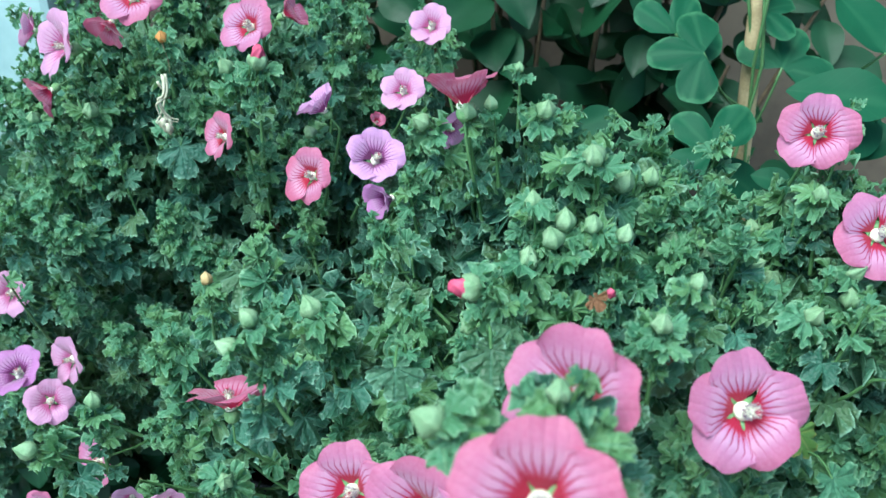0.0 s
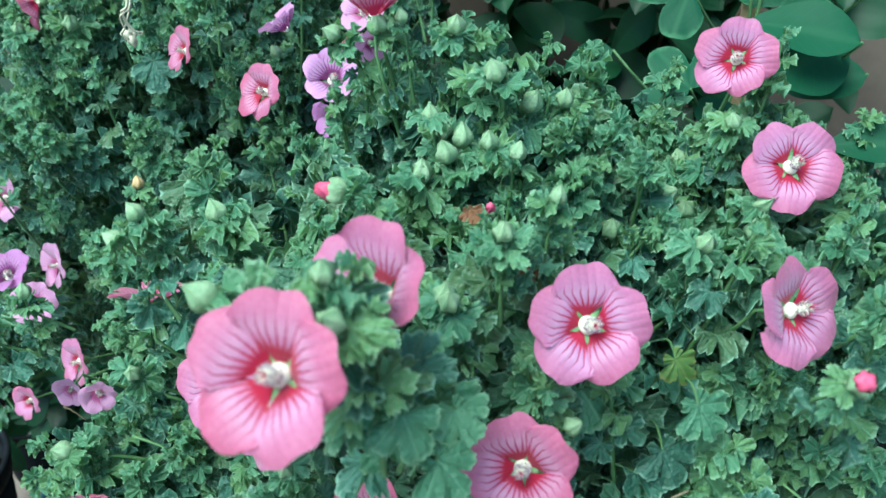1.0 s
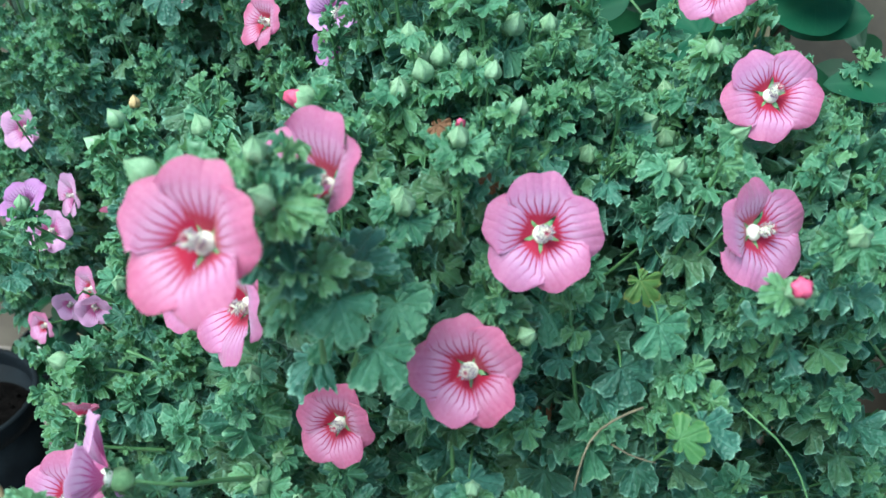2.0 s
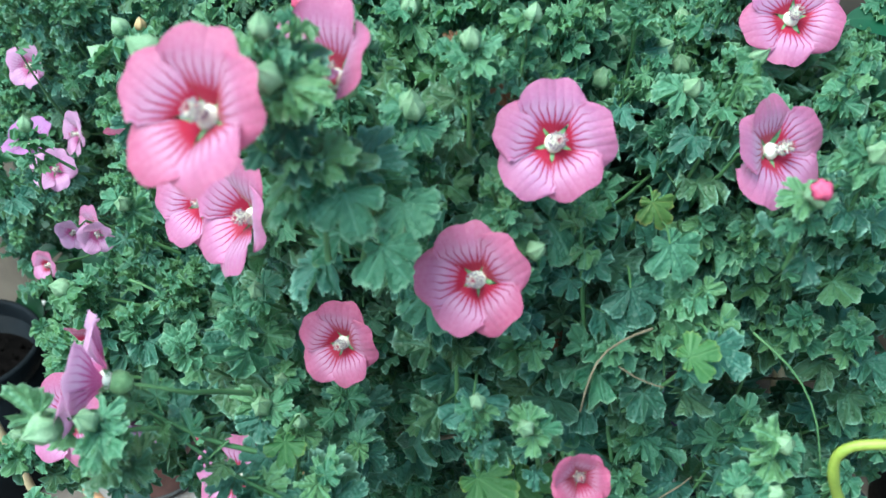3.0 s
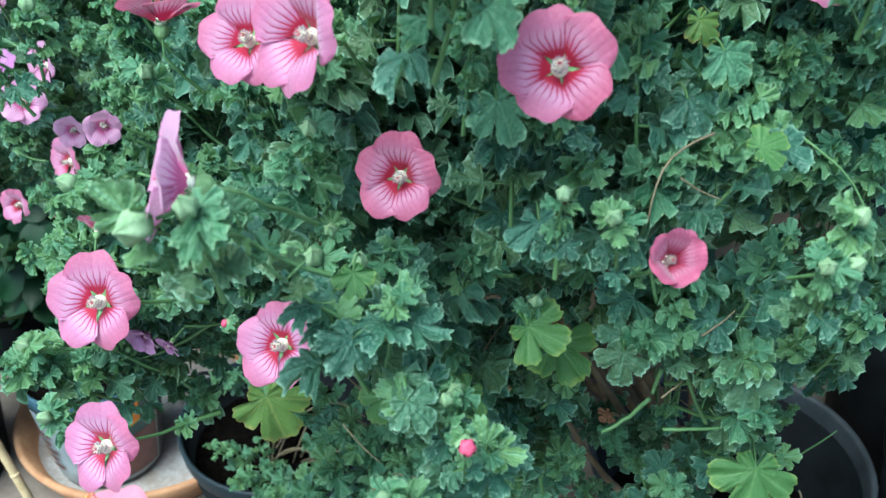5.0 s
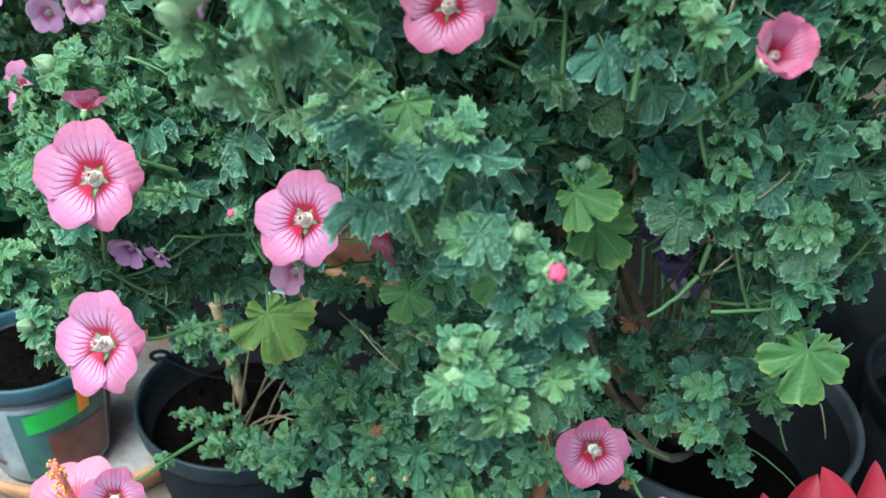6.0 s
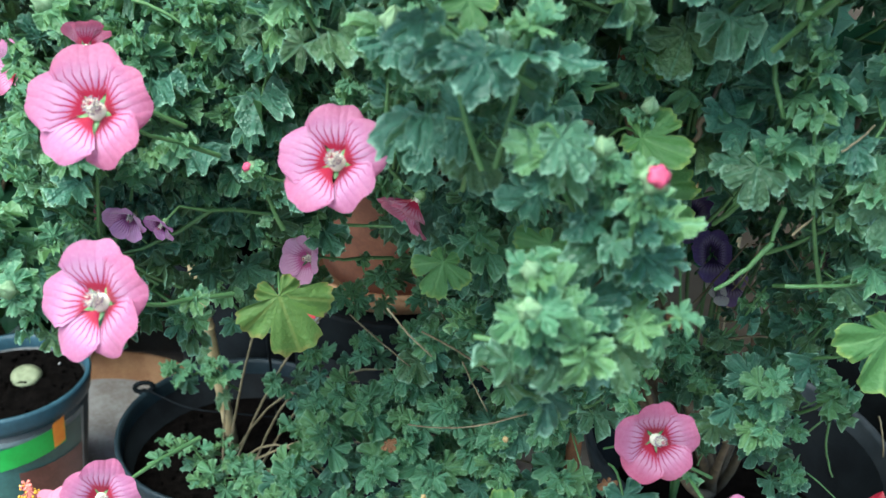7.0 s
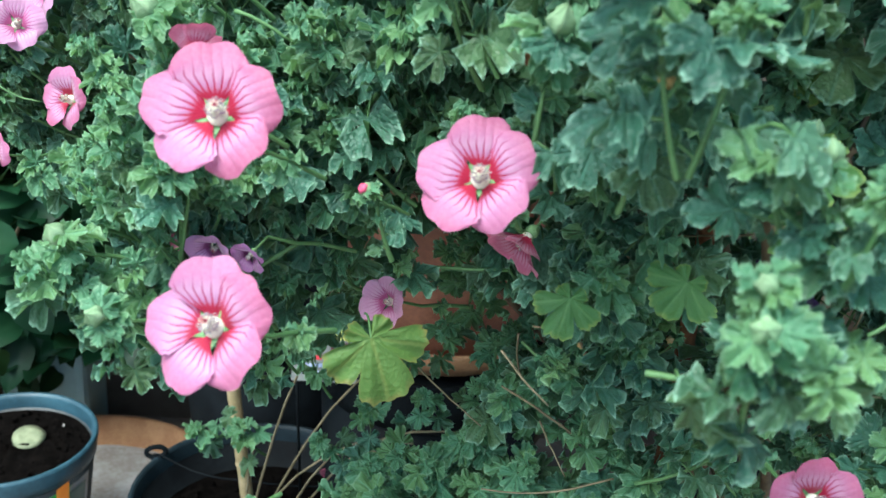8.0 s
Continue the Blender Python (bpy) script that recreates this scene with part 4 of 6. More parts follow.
bud(front_bush, (0.020, 0.390, 0.767), 0.0047, (-0.187, -0.075, 0.979), "green")
bud(front_bush, (0.033, 0.398, 0.781), 0.0034, (0.016, 0.070, 0.997), "green")
bud(front_bush, (0.045, 0.389, 0.764), 0.0067, (0.128, -0.420, 0.898), "green")
bud(front_bush, (0.171, 0.376, 0.727), 0.0055, (-0.173, -0.191, 0.966), "green")
bud(front_bush, (0.186, 0.359, 0.696), 0.0076, (0.437, -0.614, 0.657), "green")
bud(front_bush, (0.223, 0.281, 0.692), 0.0071, (0.025, -0.714, 0.700), "green")
bud(front_bush, (0.178, 0.395, 0.717), 0.0071, (0.126, -0.067, 0.990), "green")
bud(front_bush, (0.064, 0.349, 0.725), 0.0064, (0.024, -0.219, 0.976), "green")
bud(front_bush, (0.038, 0.353, 0.735), 0.0059, (-0.085, -0.073, 0.994), "green")
bud(front_bush, (0.104, 0.373, 0.704), 0.0069, (0.132, -0.214, 0.968), "green")
bud(front_bush, (0.124, 0.385, 0.687), 0.0076, (0.019, -0.019, 1.000), "green")
bud(front_bush, (0.120, 0.357, 0.680), 0.0073, (0.057, -0.314, 0.948), "green")
bud(front_bush, (0.095, 0.285, 0.733), 0.0050, (0.251, -0.048, 0.967), "green")
bud(front_bush, (0.052, 0.351, 0.726), 0.0070, (0.007, 0.075, 0.997), "green")
bud(front_bush, (0.077, 0.341, 0.724), 0.0058, (0.223, 0.102, 0.970), "green")
bud(front_bush, (-0.071, 0.281, 0.489), 0.0030, (-0.634, -0.533, 0.561), "red")
bud(front_bush, (0.087, 0.264, 0.528), 0.0050, (0.082, -0.342, 0.936), "green")
bud(front_bush, (0.012, 0.226, 0.570), 0.0051, (0.188, 0.046, 0.981), "green")
bud(front_bush, (-0.205, 0.329, 0.614), 0.0071, (-0.857, -0.308, 0.413), "green")
bud(front_bush, (-0.173, 0.341, 0.635), 0.0060, (0.018, 0.024, 1.000), "green")
bud(front_bush, (-0.124, 0.388, 0.676), 0.0046, (0.018, 0.024, 1.000), "tan")
bud(front_bush, (-0.164, 0.247, 0.446), 0.0057, (-0.268, -0.806, 0.528), "green")
bud(front_bush, (-0.191, 0.286, 0.461), 0.0066, (-0.277, -0.578, 0.767), "green")
bud(front_bush, (-0.051, 0.160, 0.620), 0.0070, (-0.560, -0.725, 0.400), "green")
bud(front_bush, (0.056, 0.185, 0.539), 0.0048, (-0.072, -0.595, 0.801), "green")
bud(front_bush, (-0.006, 0.294, 0.525), 0.0065, (-0.495, -0.353, 0.794), "green")
bud(front_bush, (0.224, 0.357, 0.684), 0.0060, (0.274, -0.248, 0.929), "green")
bud(front_bush, (-0.011, 0.250, 0.618), 0.0057, (0.108, -0.519, 0.848), "green")
bud(front_bush, (-0.011, 0.239, 0.562), 0.0070, (0.108, -0.519, 0.848), "green")
bud(back_bush, (-0.179, 0.539, 0.760), 0.0048, (0.029, -0.446, 0.895), "orange")
bud(front_bush, (-0.007, 0.263, 0.554), 0.0035, (0.178, -0.745, 0.643), "tan")
bud(front_bush, (0.019, 0.227, 0.531), 0.0025, (0.183, -0.803, 0.567), "tan")
bud(back_bush, (-0.137, 0.522, 0.746), 0.0075, (-0.198, -0.441, 0.876), "green")
bud(back_bush, (-0.242, 0.561, 0.706), 0.0082, (0.271, -0.511, 0.816), "green")
bud(back_bush, (-0.280, 0.558, 0.702), 0.0067, (0.271, -0.511, 0.816), "green")
bud(front_bush, (0.065, 0.365, 0.751), 0.0077, (-0.234, -0.302, 0.924), "green")
bud(front_bush, (0.041, 0.373, 0.719), 0.0064, (0.202, -0.579, 0.790), "green")
bud(front_bush, (0.046, 0.342, 0.722), 0.0075, (-0.230, -0.224, 0.947), "green")
bud(front_bush, (0.096, 0.392, 0.729), 0.0066, (0.092, -0.207, 0.974), "green")
bud(front_bush, (0.035, 0.340, 0.713), 0.0078, (0.121, -0.134, 0.984), "green")
bud(front_bush, (0.146, 0.377, 0.689), 0.0076, (0.563, -0.520, 0.642), "green")
bud(front_bush, (0.155, 0.376, 0.682), 0.0072, (-0.113, -0.460, 0.881), "green")
bud(front_bush, (0.154, 0.412, 0.692), 0.0059, (-0.249, -0.164, 0.954), "green")
bud(front_bush, (0.174, 0.423, 0.703), 0.0067, (0.413, -0.563, 0.716), "green")
bud(front_bush, (0.150, 0.371, 0.669), 0.0061, (-0.327, -0.059, 0.943), "green")
bud(front_bush, (0.056, 0.374, 0.743), 0.0077, (-0.129, -0.212, 0.969), "green")
bud(front_bush, (0.081, 0.379, 0.732), 0.0076, (0.350, -0.208, 0.913), "green")
bud(front_bush, (0.158, 0.327, 0.692), 0.0066, (0.311, -0.458, 0.833), "green")
bud(front_bush, (0.182, 0.349, 0.687), 0.0066, (-0.079, -0.070, 0.994), "green")
bud(front_bush, (0.009, 0.352, 0.670), 0.0061, (-0.244, -0.395, 0.885), "green")
# Low fresh on the next nine: pale leaf colour makes up for their shade.
front_bush.shoot((0.054, 0.187, 0.693), (-0.178, -0.336, 0.925), 0.04, 9, 0.026, True, fresh=0.25)
front_bush.shoot((0.043, 0.183, 0.725), (-0.289, -0.344, 0.893), 0.028, 8, 0.022, True, fresh=0.25)
front_bush.shoot((0.061, 0.198, 0.672), (0.211, -0.489, 0.847), 0.022, 6, 0.020, True, fresh=0.25)
front_bush.shoot((0.047, 0.182, 0.707), (0.039, -0.187, 0.982), 0.018, 7, 0.022, True, fresh=0.25)
front_bush.shoot((0.056, 0.192, 0.684), (0.298, -0.214, 0.930), 0.04, 9, 0.025, True, fresh=0.25)
front_bush.shoot((0.054, 0.215, 0.700), (0.263, -0.135, 0.955), 0.04, 10, 0.025, True, fresh=0.25)
front_bush.shoot((0.046, 0.188, 0.716), (-0.020, -0.418, 0.908), 0.02, 7, 0.022, True, fresh=0.25)
front_bush.shoot((0.055, 0.185, 0.699), (0.186, -0.374, 0.908), 0.03, 8, 0.024, True, fresh=0.25)
front_bush.shoot((0.065, 0.191, 0.679), (0.312, -0.425, 0.850), 0.02, 6, 0.020, True, fresh=0.25)
front_bush.shoot((-0.024, 0.179, 0.609), (-0.825, -0.199, 0.529), 0.07, 10, 0.022, True)
front_bush.shoot((-0.032, 0.175, 0.623), (-0.795, -0.343, 0.501), 0.05, 8, 0.020, True)
front_bush.shoot((0.021, 0.255, 0.559), (0.226, -0.439, 0.870), 0.04, 8, 0.024, True, near=True, fresh=0.75)
front_bush.shoot((0.034, 0.238, 0.549), (0.360, -0.572, 0.737), 0.04, 8, 0.024, True, near=True, fresh=0.75)
front_bush.shoot((0.007, 0.190, 0.568), (-0.357, -0.106, 0.928), 0.035, 7, 0.025, True, near=True, fresh=0.75)
front_bush.shoot((0.032, 0.194, 0.575), (0.198, -0.106, 0.975), 0.04, 8, 0.026, True, near=True, fresh=0.75)
front_bush.shoot((0.038, 0.176, 0.540), (-0.483, -0.543, 0.687), 0.03, 7, 0.023, True, near=True, fresh=0.75)
front_bush.shoot((0.071, 0.167, 0.526), (0.337, -0.753, 0.566), 0.05, 9, 0.025, True, near=True, fresh=0.75)
front_bush.shoot((0.049, 0.139, 0.497), (0.104, -0.915, 0.390), 0.05, 6, 0.024, True, near=True)
front_bush.shoot((0.080, 0.160, 0.495), (0.841, -0.506, 0.191), 0.07, 8, 0.026, True, near=True)
front_bush.shoot((0.043, 0.155, 0.505), (0.090, -0.558, 0.825), 0.04, 5, 0.022, True, near=True)
front_bush.shoot((0.173, 0.281, 0.363), (0.215, -0.976, -0.041), 0.05, 9, 0.020, True)
front_bush.shoot((0.172, 0.284, 0.389), (-0.122, -0.809, 0.574), 0.05, 9, 0.019, True)
front_bush.shoot((0.139, 0.258, 0.517), (0.093, -0.741, 0.665), 0.06, 10, 0.028, True)
front_bush.shoot((0.156, 0.276, 0.550), (0.184, -0.470, 0.863), 0.08, 12, 0.030, True)
front_bush.shoot((0.192, 0.263, 0.507), (0.422, -0.652, 0.630), 0.07, 8, 0.026, True)
front_bush.shoot((0.202, 0.257, 0.476), (0.439, -0.778, 0.450), 0.07, 7, 0.026, True)
front_bush.shoot((0.205, 0.315, 0.338), (0.308, -0.826, -0.173), 0.05, 8, 0.018, True)
front_bush.shoot((0.225, 0.317, 0.367), (0.197, -0.728, 0.657), 0.05, 8, 0.022, True)
front_bush.shoot((0.229, 0.287, 0.416), (0.522, -0.737, 0.430), 0.06, 6, 0.024, True)
front_bush.shoot((0.115, 0.301, 0.533), (-0.132, -0.560, 0.818), 0.06, 10, 0.030, True)
front_bush.shoot((-0.203, 0.283, 0.450), (-0.669, -0.547, 0.503), 0.05, 8, 0.024, True)
front_bush.shoot((-0.157, 0.278, 0.444), (-0.063, -0.767, 0.639), 0.04, 7, 0.020, True)
front_bush.shoot((-0.189, 0.290, 0.444), (-0.507, -0.553, 0.662), 0.06, 10, 0.024, True)
front_bush.shoot((-0.162, 0.291, 0.448), (-0.069, -0.668, 0.741), 0.06, 10, 0.024, True)
front_bush.shoot((-0.207, 0.304, 0.449), (-0.586, -0.522, 0.620), 0.06, 8, 0.024, True)
front_bush.shoot((-0.149, 0.276, 0.463), (-0.407, -0.394, 0.824), 0.06, 11, 0.024, True)
front_bush.shoot((-0.108, 0.307, 0.453), (0.257, -0.597, 0.760), 0.06, 10, 0.024, True)
front_bush.shoot((-0.177, 0.265, 0.455), (-0.769, -0.446, 0.457), 0.05, 9, 0.022, True)
front_bush.shoot((-0.157, 0.277, 0.468), (-0.411, -0.324, 0.852), 0.05, 9, 0.022, True)
front_bush.shoot((-0.178, 0.325, 0.519), (-0.583, -0.574, 0.575), 0.06, 10, 0.020, True)
front_bush.shoot((-0.199, 0.341, 0.529), (-0.748, -0.542, 0.382), 0.06, 9, 0.020, True)
front_bush.shoot((-0.173, 0.306, 0.520), (-0.839, -0.492, 0.232), 0.09, 9, 0.021, True)
front_bush.shoot((-0.127, 0.324, 0.535), (-0.173, -0.250, 0.953), 0.06, 9, 0.022, True)
front_bush.shoot((-0.020, 0.243, 0.607), (-0.107, -0.702, 0.705), 0.06, 10, 0.024, True)
front_bush.shoot((-0.052, 0.247, 0.584), (-0.365, -0.657, 0.660), 0.06, 10, 0.024, True)
front_bush.shoot((0.043, 0.391, 0.766), (0.126, -0.067, 0.990), 0.06, 11, 0.020, True)
front_bush.shoot((0.055, 0.397, 0.757), (0.559, -0.157, 0.814), 0.06, 10, 0.020, True)
front_bush.shoot((0.037, 0.399, 0.739), (-0.085, -0.073, 0.994), 0.07, 11, 0.022, True)
front_bush.shoot((0.068, 0.371, 0.745), (0.126, -0.067, 0.990), 0.06, 11, 0.020, True)
front_bush.shoot((0.089, 0.388, 0.732), (0.227, -0.063, 0.972), 0.06, 11, 0.020, True)
front_bush.shoot((0.106, 0.399, 0.730), (0.441, -0.107, 0.891), 0.05, 10, 0.018, True)
front_bush.shoot((0.135, 0.398, 0.705), (0.126, -0.067, 0.990), 0.06, 11, 0.020, True)
front_bush.shoot((0.167, 0.392, 0.712), (0.016, 0.070, 0.997), 0.06, 11, 0.020, True)
front_bush.shoot((0.149, 0.391, 0.691), (0.248, -0.122, 0.961), 0.06, 11, 0.022, True)
front_bush.shoot((0.198, 0.423, 0.755), (0.215, 0.074, 0.974), 0.07, 12, 0.020, True)
front_bush.shoot((0.207, 0.408, 0.719), (0.235, 0.030, 0.971), 0.06, 11, 0.020, True)
front_bush.shoot((0.175, 0.316, 0.704), (0.350, -0.115, 0.930), 0.06, 11, 0.022, True)
front_bush.shoot((0.077, 0.268, 0.729), (0.135, -0.360, 0.923), 0.06, 11, 0.022, True)
front_bush.shoot((0.126, 0.382, 0.677), (0.132, -0.214, 0.968), 0.06, 11, 0.022, True)
front_bush.shoot((0.185, 0.387, 0.681), (0.132, -0.214, 0.968), 0.06, 11, 0.022, True)
back_bush.shoot((-0.230, 0.556, 0.682), (-0.187, -0.075, 0.979), 0.06, 11, 0.018, True)
back_bush.shoot((-0.120, 0.524, 0.748), (0.126, -0.067, 0.990), 0.06, 11, 0.018, True)
back_bush.shoot((-0.181, 0.540, 0.762), (-0.085, -0.073, 0.994), 0.06, 11, 0.018, True)
back_bush.shoot((-0.079, 0.574, 0.752), (0.126, -0.067, 0.990), 0.06, 11, 0.018, True)
back_bush.shoot((-0.093, 0.600, 0.760), (0.126, -0.067, 0.990), 0.06, 11, 0.018, True)
back_bush.shoot((-0.265, 0.531, 0.715), (-0.392, 0.011, 0.920), 0.06, 11, 0.018, True)
back_bush.shoot((-0.290, 0.542, 0.660), (-0.519, -0.188, 0.834), 0.06, 11, 0.018, True)
back_bush.shoot((-0.045, 0.486, 0.683), (0.358, -0.266, 0.895), 0.06, 11, 0.018, True)
front_bush.shoot((0.034, 0.185, 0.759), (-0.332, -0.363, 0.870), 0.03, 5, 0.016, True, near=True)
front_bush.shoot((0.042, 0.187, 0.762), (0.477, -0.169, 0.862), 0.03, 5, 0.016, True, near=True)
front_bush.shoot((0.028, 0.183, 0.755), (-0.621, -0.634, 0.461), 0.03, 5, 0.016, True, near=True)

# lower sprigs that hang below the crown: tip, leaf size, leaves
SPRIGS = [
    (0.178, 0.330, 0.346, 0.019, 9),
    (0.197, 0.330, 0.322, 0.019, 9),
    (0.217, 0.330, 0.297, 0.019, 9),
    (0.165, 0.360, 0.337, 0.019, 9),
    (0.143, 0.340, 0.374, 0.019, 9),
    (0.176, 0.370, 0.360, 0.019, 9),
    (0.080, 0.360, 0.298, 0.019, 9),
    (0.100, 0.350, 0.338, 0.019, 9),
    (-0.093, 0.340, 0.463, 0.023, 9),
    (-0.088, 0.360, 0.427, 0.023, 9),
    (-0.127, 0.390, 0.396, 0.023, 9),
    (-0.072, 0.370, 0.405, 0.023, 9),
    (-0.112, 0.360, 0.463, 0.023, 9),
    (-0.127, 0.360, 0.440, 0.023, 9),
    (-0.107, 0.360, 0.456, 0.023, 9),
    (-0.085, 0.360, 0.433, 0.023, 9),
    (-0.074, 0.360, 0.457, 0.023, 9),
    (-0.111, 0.380, 0.417, 0.023, 9),
    (-0.086, 0.400, 0.382, 0.023, 9),
    (0.013, 0.330, 0.424, 0.023, 9),
    (0.029, 0.310, 0.454, 0.023, 9),
    (0.044, 0.310, 0.436, 0.023, 9),
    (0.012, 0.360, 0.397, 0.023, 9),
    (-0.201, 0.340, 0.418, 0.021, 8),
    (-0.168, 0.340, 0.384, 0.021, 8),
    (-0.145, 0.350, 0.405, 0.021, 8),
    (-0.124, 0.340, 0.383, 0.021, 8),
    (-0.086, 0.340, 0.426, 0.021, 8),
    (-0.162, 0.360, 0.490, 0.021, 8),
    (-0.124, 0.360, 0.493, 0.021, 8),
    (-0.092, 0.360, 0.488, 0.021, 8),
    (-0.237, 0.380, 0.459, 0.021, 8),
    (-0.211, 0.370, 0.472, 0.021, 8),
    (-0.094, 0.330, 0.447, 0.024, 8),
    (-0.077, 0.340, 0.439, 0.024, 8),
    (-0.112, 0.350, 0.424, 0.024, 8),
    (-0.058, 0.350, 0.430, 0.024, 8),
    (-0.114, 0.330, 0.469, 0.024, 8),
    (-0.080, 0.340, 0.469, 0.024, 8),
    (-0.094, 0.340, 0.491, 0.024, 8),
    (0.025, 0.350, 0.409, 0.024, 8),
    (0.036, 0.320, 0.447, 0.024, 8),
    (0.059, 0.330, 0.427, 0.024, 8),
    (0.015, 0.320, 0.456, 0.024, 8),
    (0.026, 0.310, 0.471, 0.024, 8),
    (0.064, 0.350, 0.393, 0.024, 8),
    (0.029, 0.380, 0.368, 0.024, 8),
    (0.010, 0.400, 0.335, 0.024, 8),
]
for x, y, z, size, count in SPRIGS:
    front_bush.shoot((x, y, z), (0.7 * (x - 0.04) + rng.normal(0, 0.15), -0.75, 0.45 + rng.normal(0, 0.15)), 0.045, count, size, True)

LOBES = [
    (front_bush, (0.115, 0.43, 0.53), (0.215, 0.165, 0.205), 290, 0.0225),
    (front_bush, (-0.045, 0.45, 0.565), (0.15, 0.145, 0.135), 170, 0.022),
    (front_bush, (0.15, 0.43, 0.38), (0.13, 0.12, 0.09), 34, 0.017),
    (back_bush, (-0.20, 0.645, 0.575), (0.21, 0.14, 0.185), 360, 0.018),
    (back_bush, (-0.32, 0.64, 0.49), (0.11, 0.10, 0.11), 80, 0.018),
    (back_bush, (-0.40, 0.60, 0.42), (0.06, 0.06, 0.05), 16, 0.018),
    (front_bush, (0.30, 0.47, 0.52), (0.12, 0.14, 0.19), 52, 0.022),
    (front_bush, (-0.15, 0.36, 0.47), (0.06, 0.07, 0.07), 36, 0.021),
    (front_bush, (0.08, 0.335, 0.62), (0.135, 0.10, 0.105), 130, 0.022),
    (front_bush, (0.05, 0.41, 0.69), (0.10, 0.08, 0.07), 60, 0.020),
    (back_bush, (-0.16, 0.66, 0.72), (0.18, 0.10, 0.075), 100, 0.018),
    (front_bush, (0.20, 0.38, 0.655), (0.08, 0.08, 0.065), 50, 0.020),
]


def depth_in(p, c, r):
    return float(np.linalg.norm((p - np.array(c)) / np.array(r)))


for k, (bush, c, r, count, size) in enumerate(LOBES):
    c, r = np.array(c), np.array(r)
    made = 0
    while made < int(count * (1.25 if k in (0, 1, 3, 4, 8, 10) else 1.0)):
        d = unit(rng.normal(0, 1, 3))
        if d[2] < -0.35 and rng.uniform() < 0.6 or d[1] > 0.3 and rng.uniform() < 0.45:
            continue
        made += 1
        tip = c + d * r * rng.uniform(0.74, 1.05)
        if k in (0, 1, 3, 4, 8, 10) and noise.noise(Vector(tip) * 21.0) + 0.5 * noise.noise(Vector(tip) * 47.0) < -0.14:
            continue
        if any(depth_in(tip, cc, rr) < 0.72 for j, (_, cc, rr, _, _) in enumerate(LOBES) if j != k):
            continue
        nrm = unit(d / r)
        way = unit(nrm * 0.75 + UP * 0.65 + rng.normal(0, 0.25, 3))
        bush.shoot(tip, way, rng.uniform(0.05, 0.085), int(rng.integers(11, 16)), size * rng.uniform(0.85, 1.15), single=k in (0, 1, 2, 6, 7) and tip[1] < 0.28)
    # Inner leaves added to block light that leaks into the hollow lobe.
    for i in range(int(count * 0.45)):
        d = unit(rng.normal(0, 1, 3))
        q = c + d * r * rng.uniform(0.2, 0.66)
        bush.leaf(q, unit(rng.normal(0, 1, 3)), unit(UP * 0.4 + rng.normal(0, 0.6, 3)), rng.uniform(0.026, 0.036))
    foot = np.array(bush.root.location)
    for i in range(7 if k < 4 else 0):
        d = unit(rng.normal(0, 1, 3) + np.array((0, -0.3, 0.4)))
        end = c + d * r * 0.8
        mid = (foot + end) / 2 + rng.normal(0, 0.02, 3) - UP * 0.02
        t = np.linspace(0, 1, 9)[:, None]
        tube(bush.twigs, foot * (1 - t) ** 2 + 2 * mid * t * (1 - t) + end * t * t, np.linspace(0.0048, 0.0016, 9), 7, 1, False)

# trailing shoots of the young mallow
def trail(tip, way, size):
    """A trailing shoot of the young mallow."""
    # Low fresh gives more pale leaves, brightening by colour where little light reaches.
    small_bush.shoot(np.array(tip), np.array(way), 0.05, 8, size, True, fresh=0.3)
    if rng.uniform() < 0.08:
        tube(small_bush.twigs, bend(np.array((-0.172, 0.655, 0.0)) + rng.normal(0, 0.022, 3) * (1, 1, 0), np.array(tip) - unit(way) * 0.045, 0.05, 9), np.linspace(0.0012, 0.0007, 9), 6, 2, False)


trail((-0.071, 0.450, 0.291), (-0.058, -0.829, 0.557), 0.018)
trail((-0.059, 0.400, 0.187), (-0.326, -0.774, 0.542), 0.020)
trail((-0.022, 0.400, 0.182), (-0.228, -0.796, 0.561), 0.020)
trail((0.006, 0.400, 0.221), (-0.122, -0.809, 0.574), 0.020)
trail((0.022, 0.400, 0.187), (-0.122, -0.809, 0.574), 0.020)
trail((0.058, 0.400, 0.196), (0.098, -0.808, 0.581), 0.020)
trail((0.044, 0.400, 0.255), (-0.012, -0.814, 0.581), 0.020)
trail((0.091, 0.400, 0.187), (0.204, -0.793, 0.574), 0.020)
trail((0.119, 0.400, 0.193), (0.204, -0.793, 0.574), 0.020)
trail((0.119, 0.400, 0.230), (0.303, -0.770, 0.561), 0.020)
trail((0.098, 0.400, 0.254), (0.204, -0.793, 0.574), 0.020)
trail((-0.006, 0.400, 0.255), (-0.122, -0.809, 0.574), 0.020)
trail((-0.024, 0.500, 0.382), (-0.058, -0.829, 0.557), 0.020)
trail((0.001, 0.500, 0.352), (-0.058, -0.829, 0.557), 0.020)
trail((-0.024, 0.480, 0.339), (-0.058, -0.829, 0.557), 0.020)
trail((0.014, 0.460, 0.340), (-0.058, -0.829, 0.557), 0.020)
trail((-0.008, 0.500, 0.367), (-0.058, -0.829, 0.557), 0.020)
trail((0.043, 0.440, 0.374), (-0.058, -0.829, 0.557), 0.020)
trail((-0.098, 0.470, 0.396), (-0.285, -0.648, 0.706), 0.020)
trail((-0.078, 0.500, 0.367), (-0.069, -0.668, 0.741), 0.020)
trail((-0.110, 0.500, 0.344), (-0.397, -0.758, 0.517), 0.020)
trail((-0.080, 0.520, 0.303), (-0.058, -0.829, 0.557), 0.020)
trail((-0.060, 0.500, 0.376), (0.150, -0.656, 0.739), 0.020)
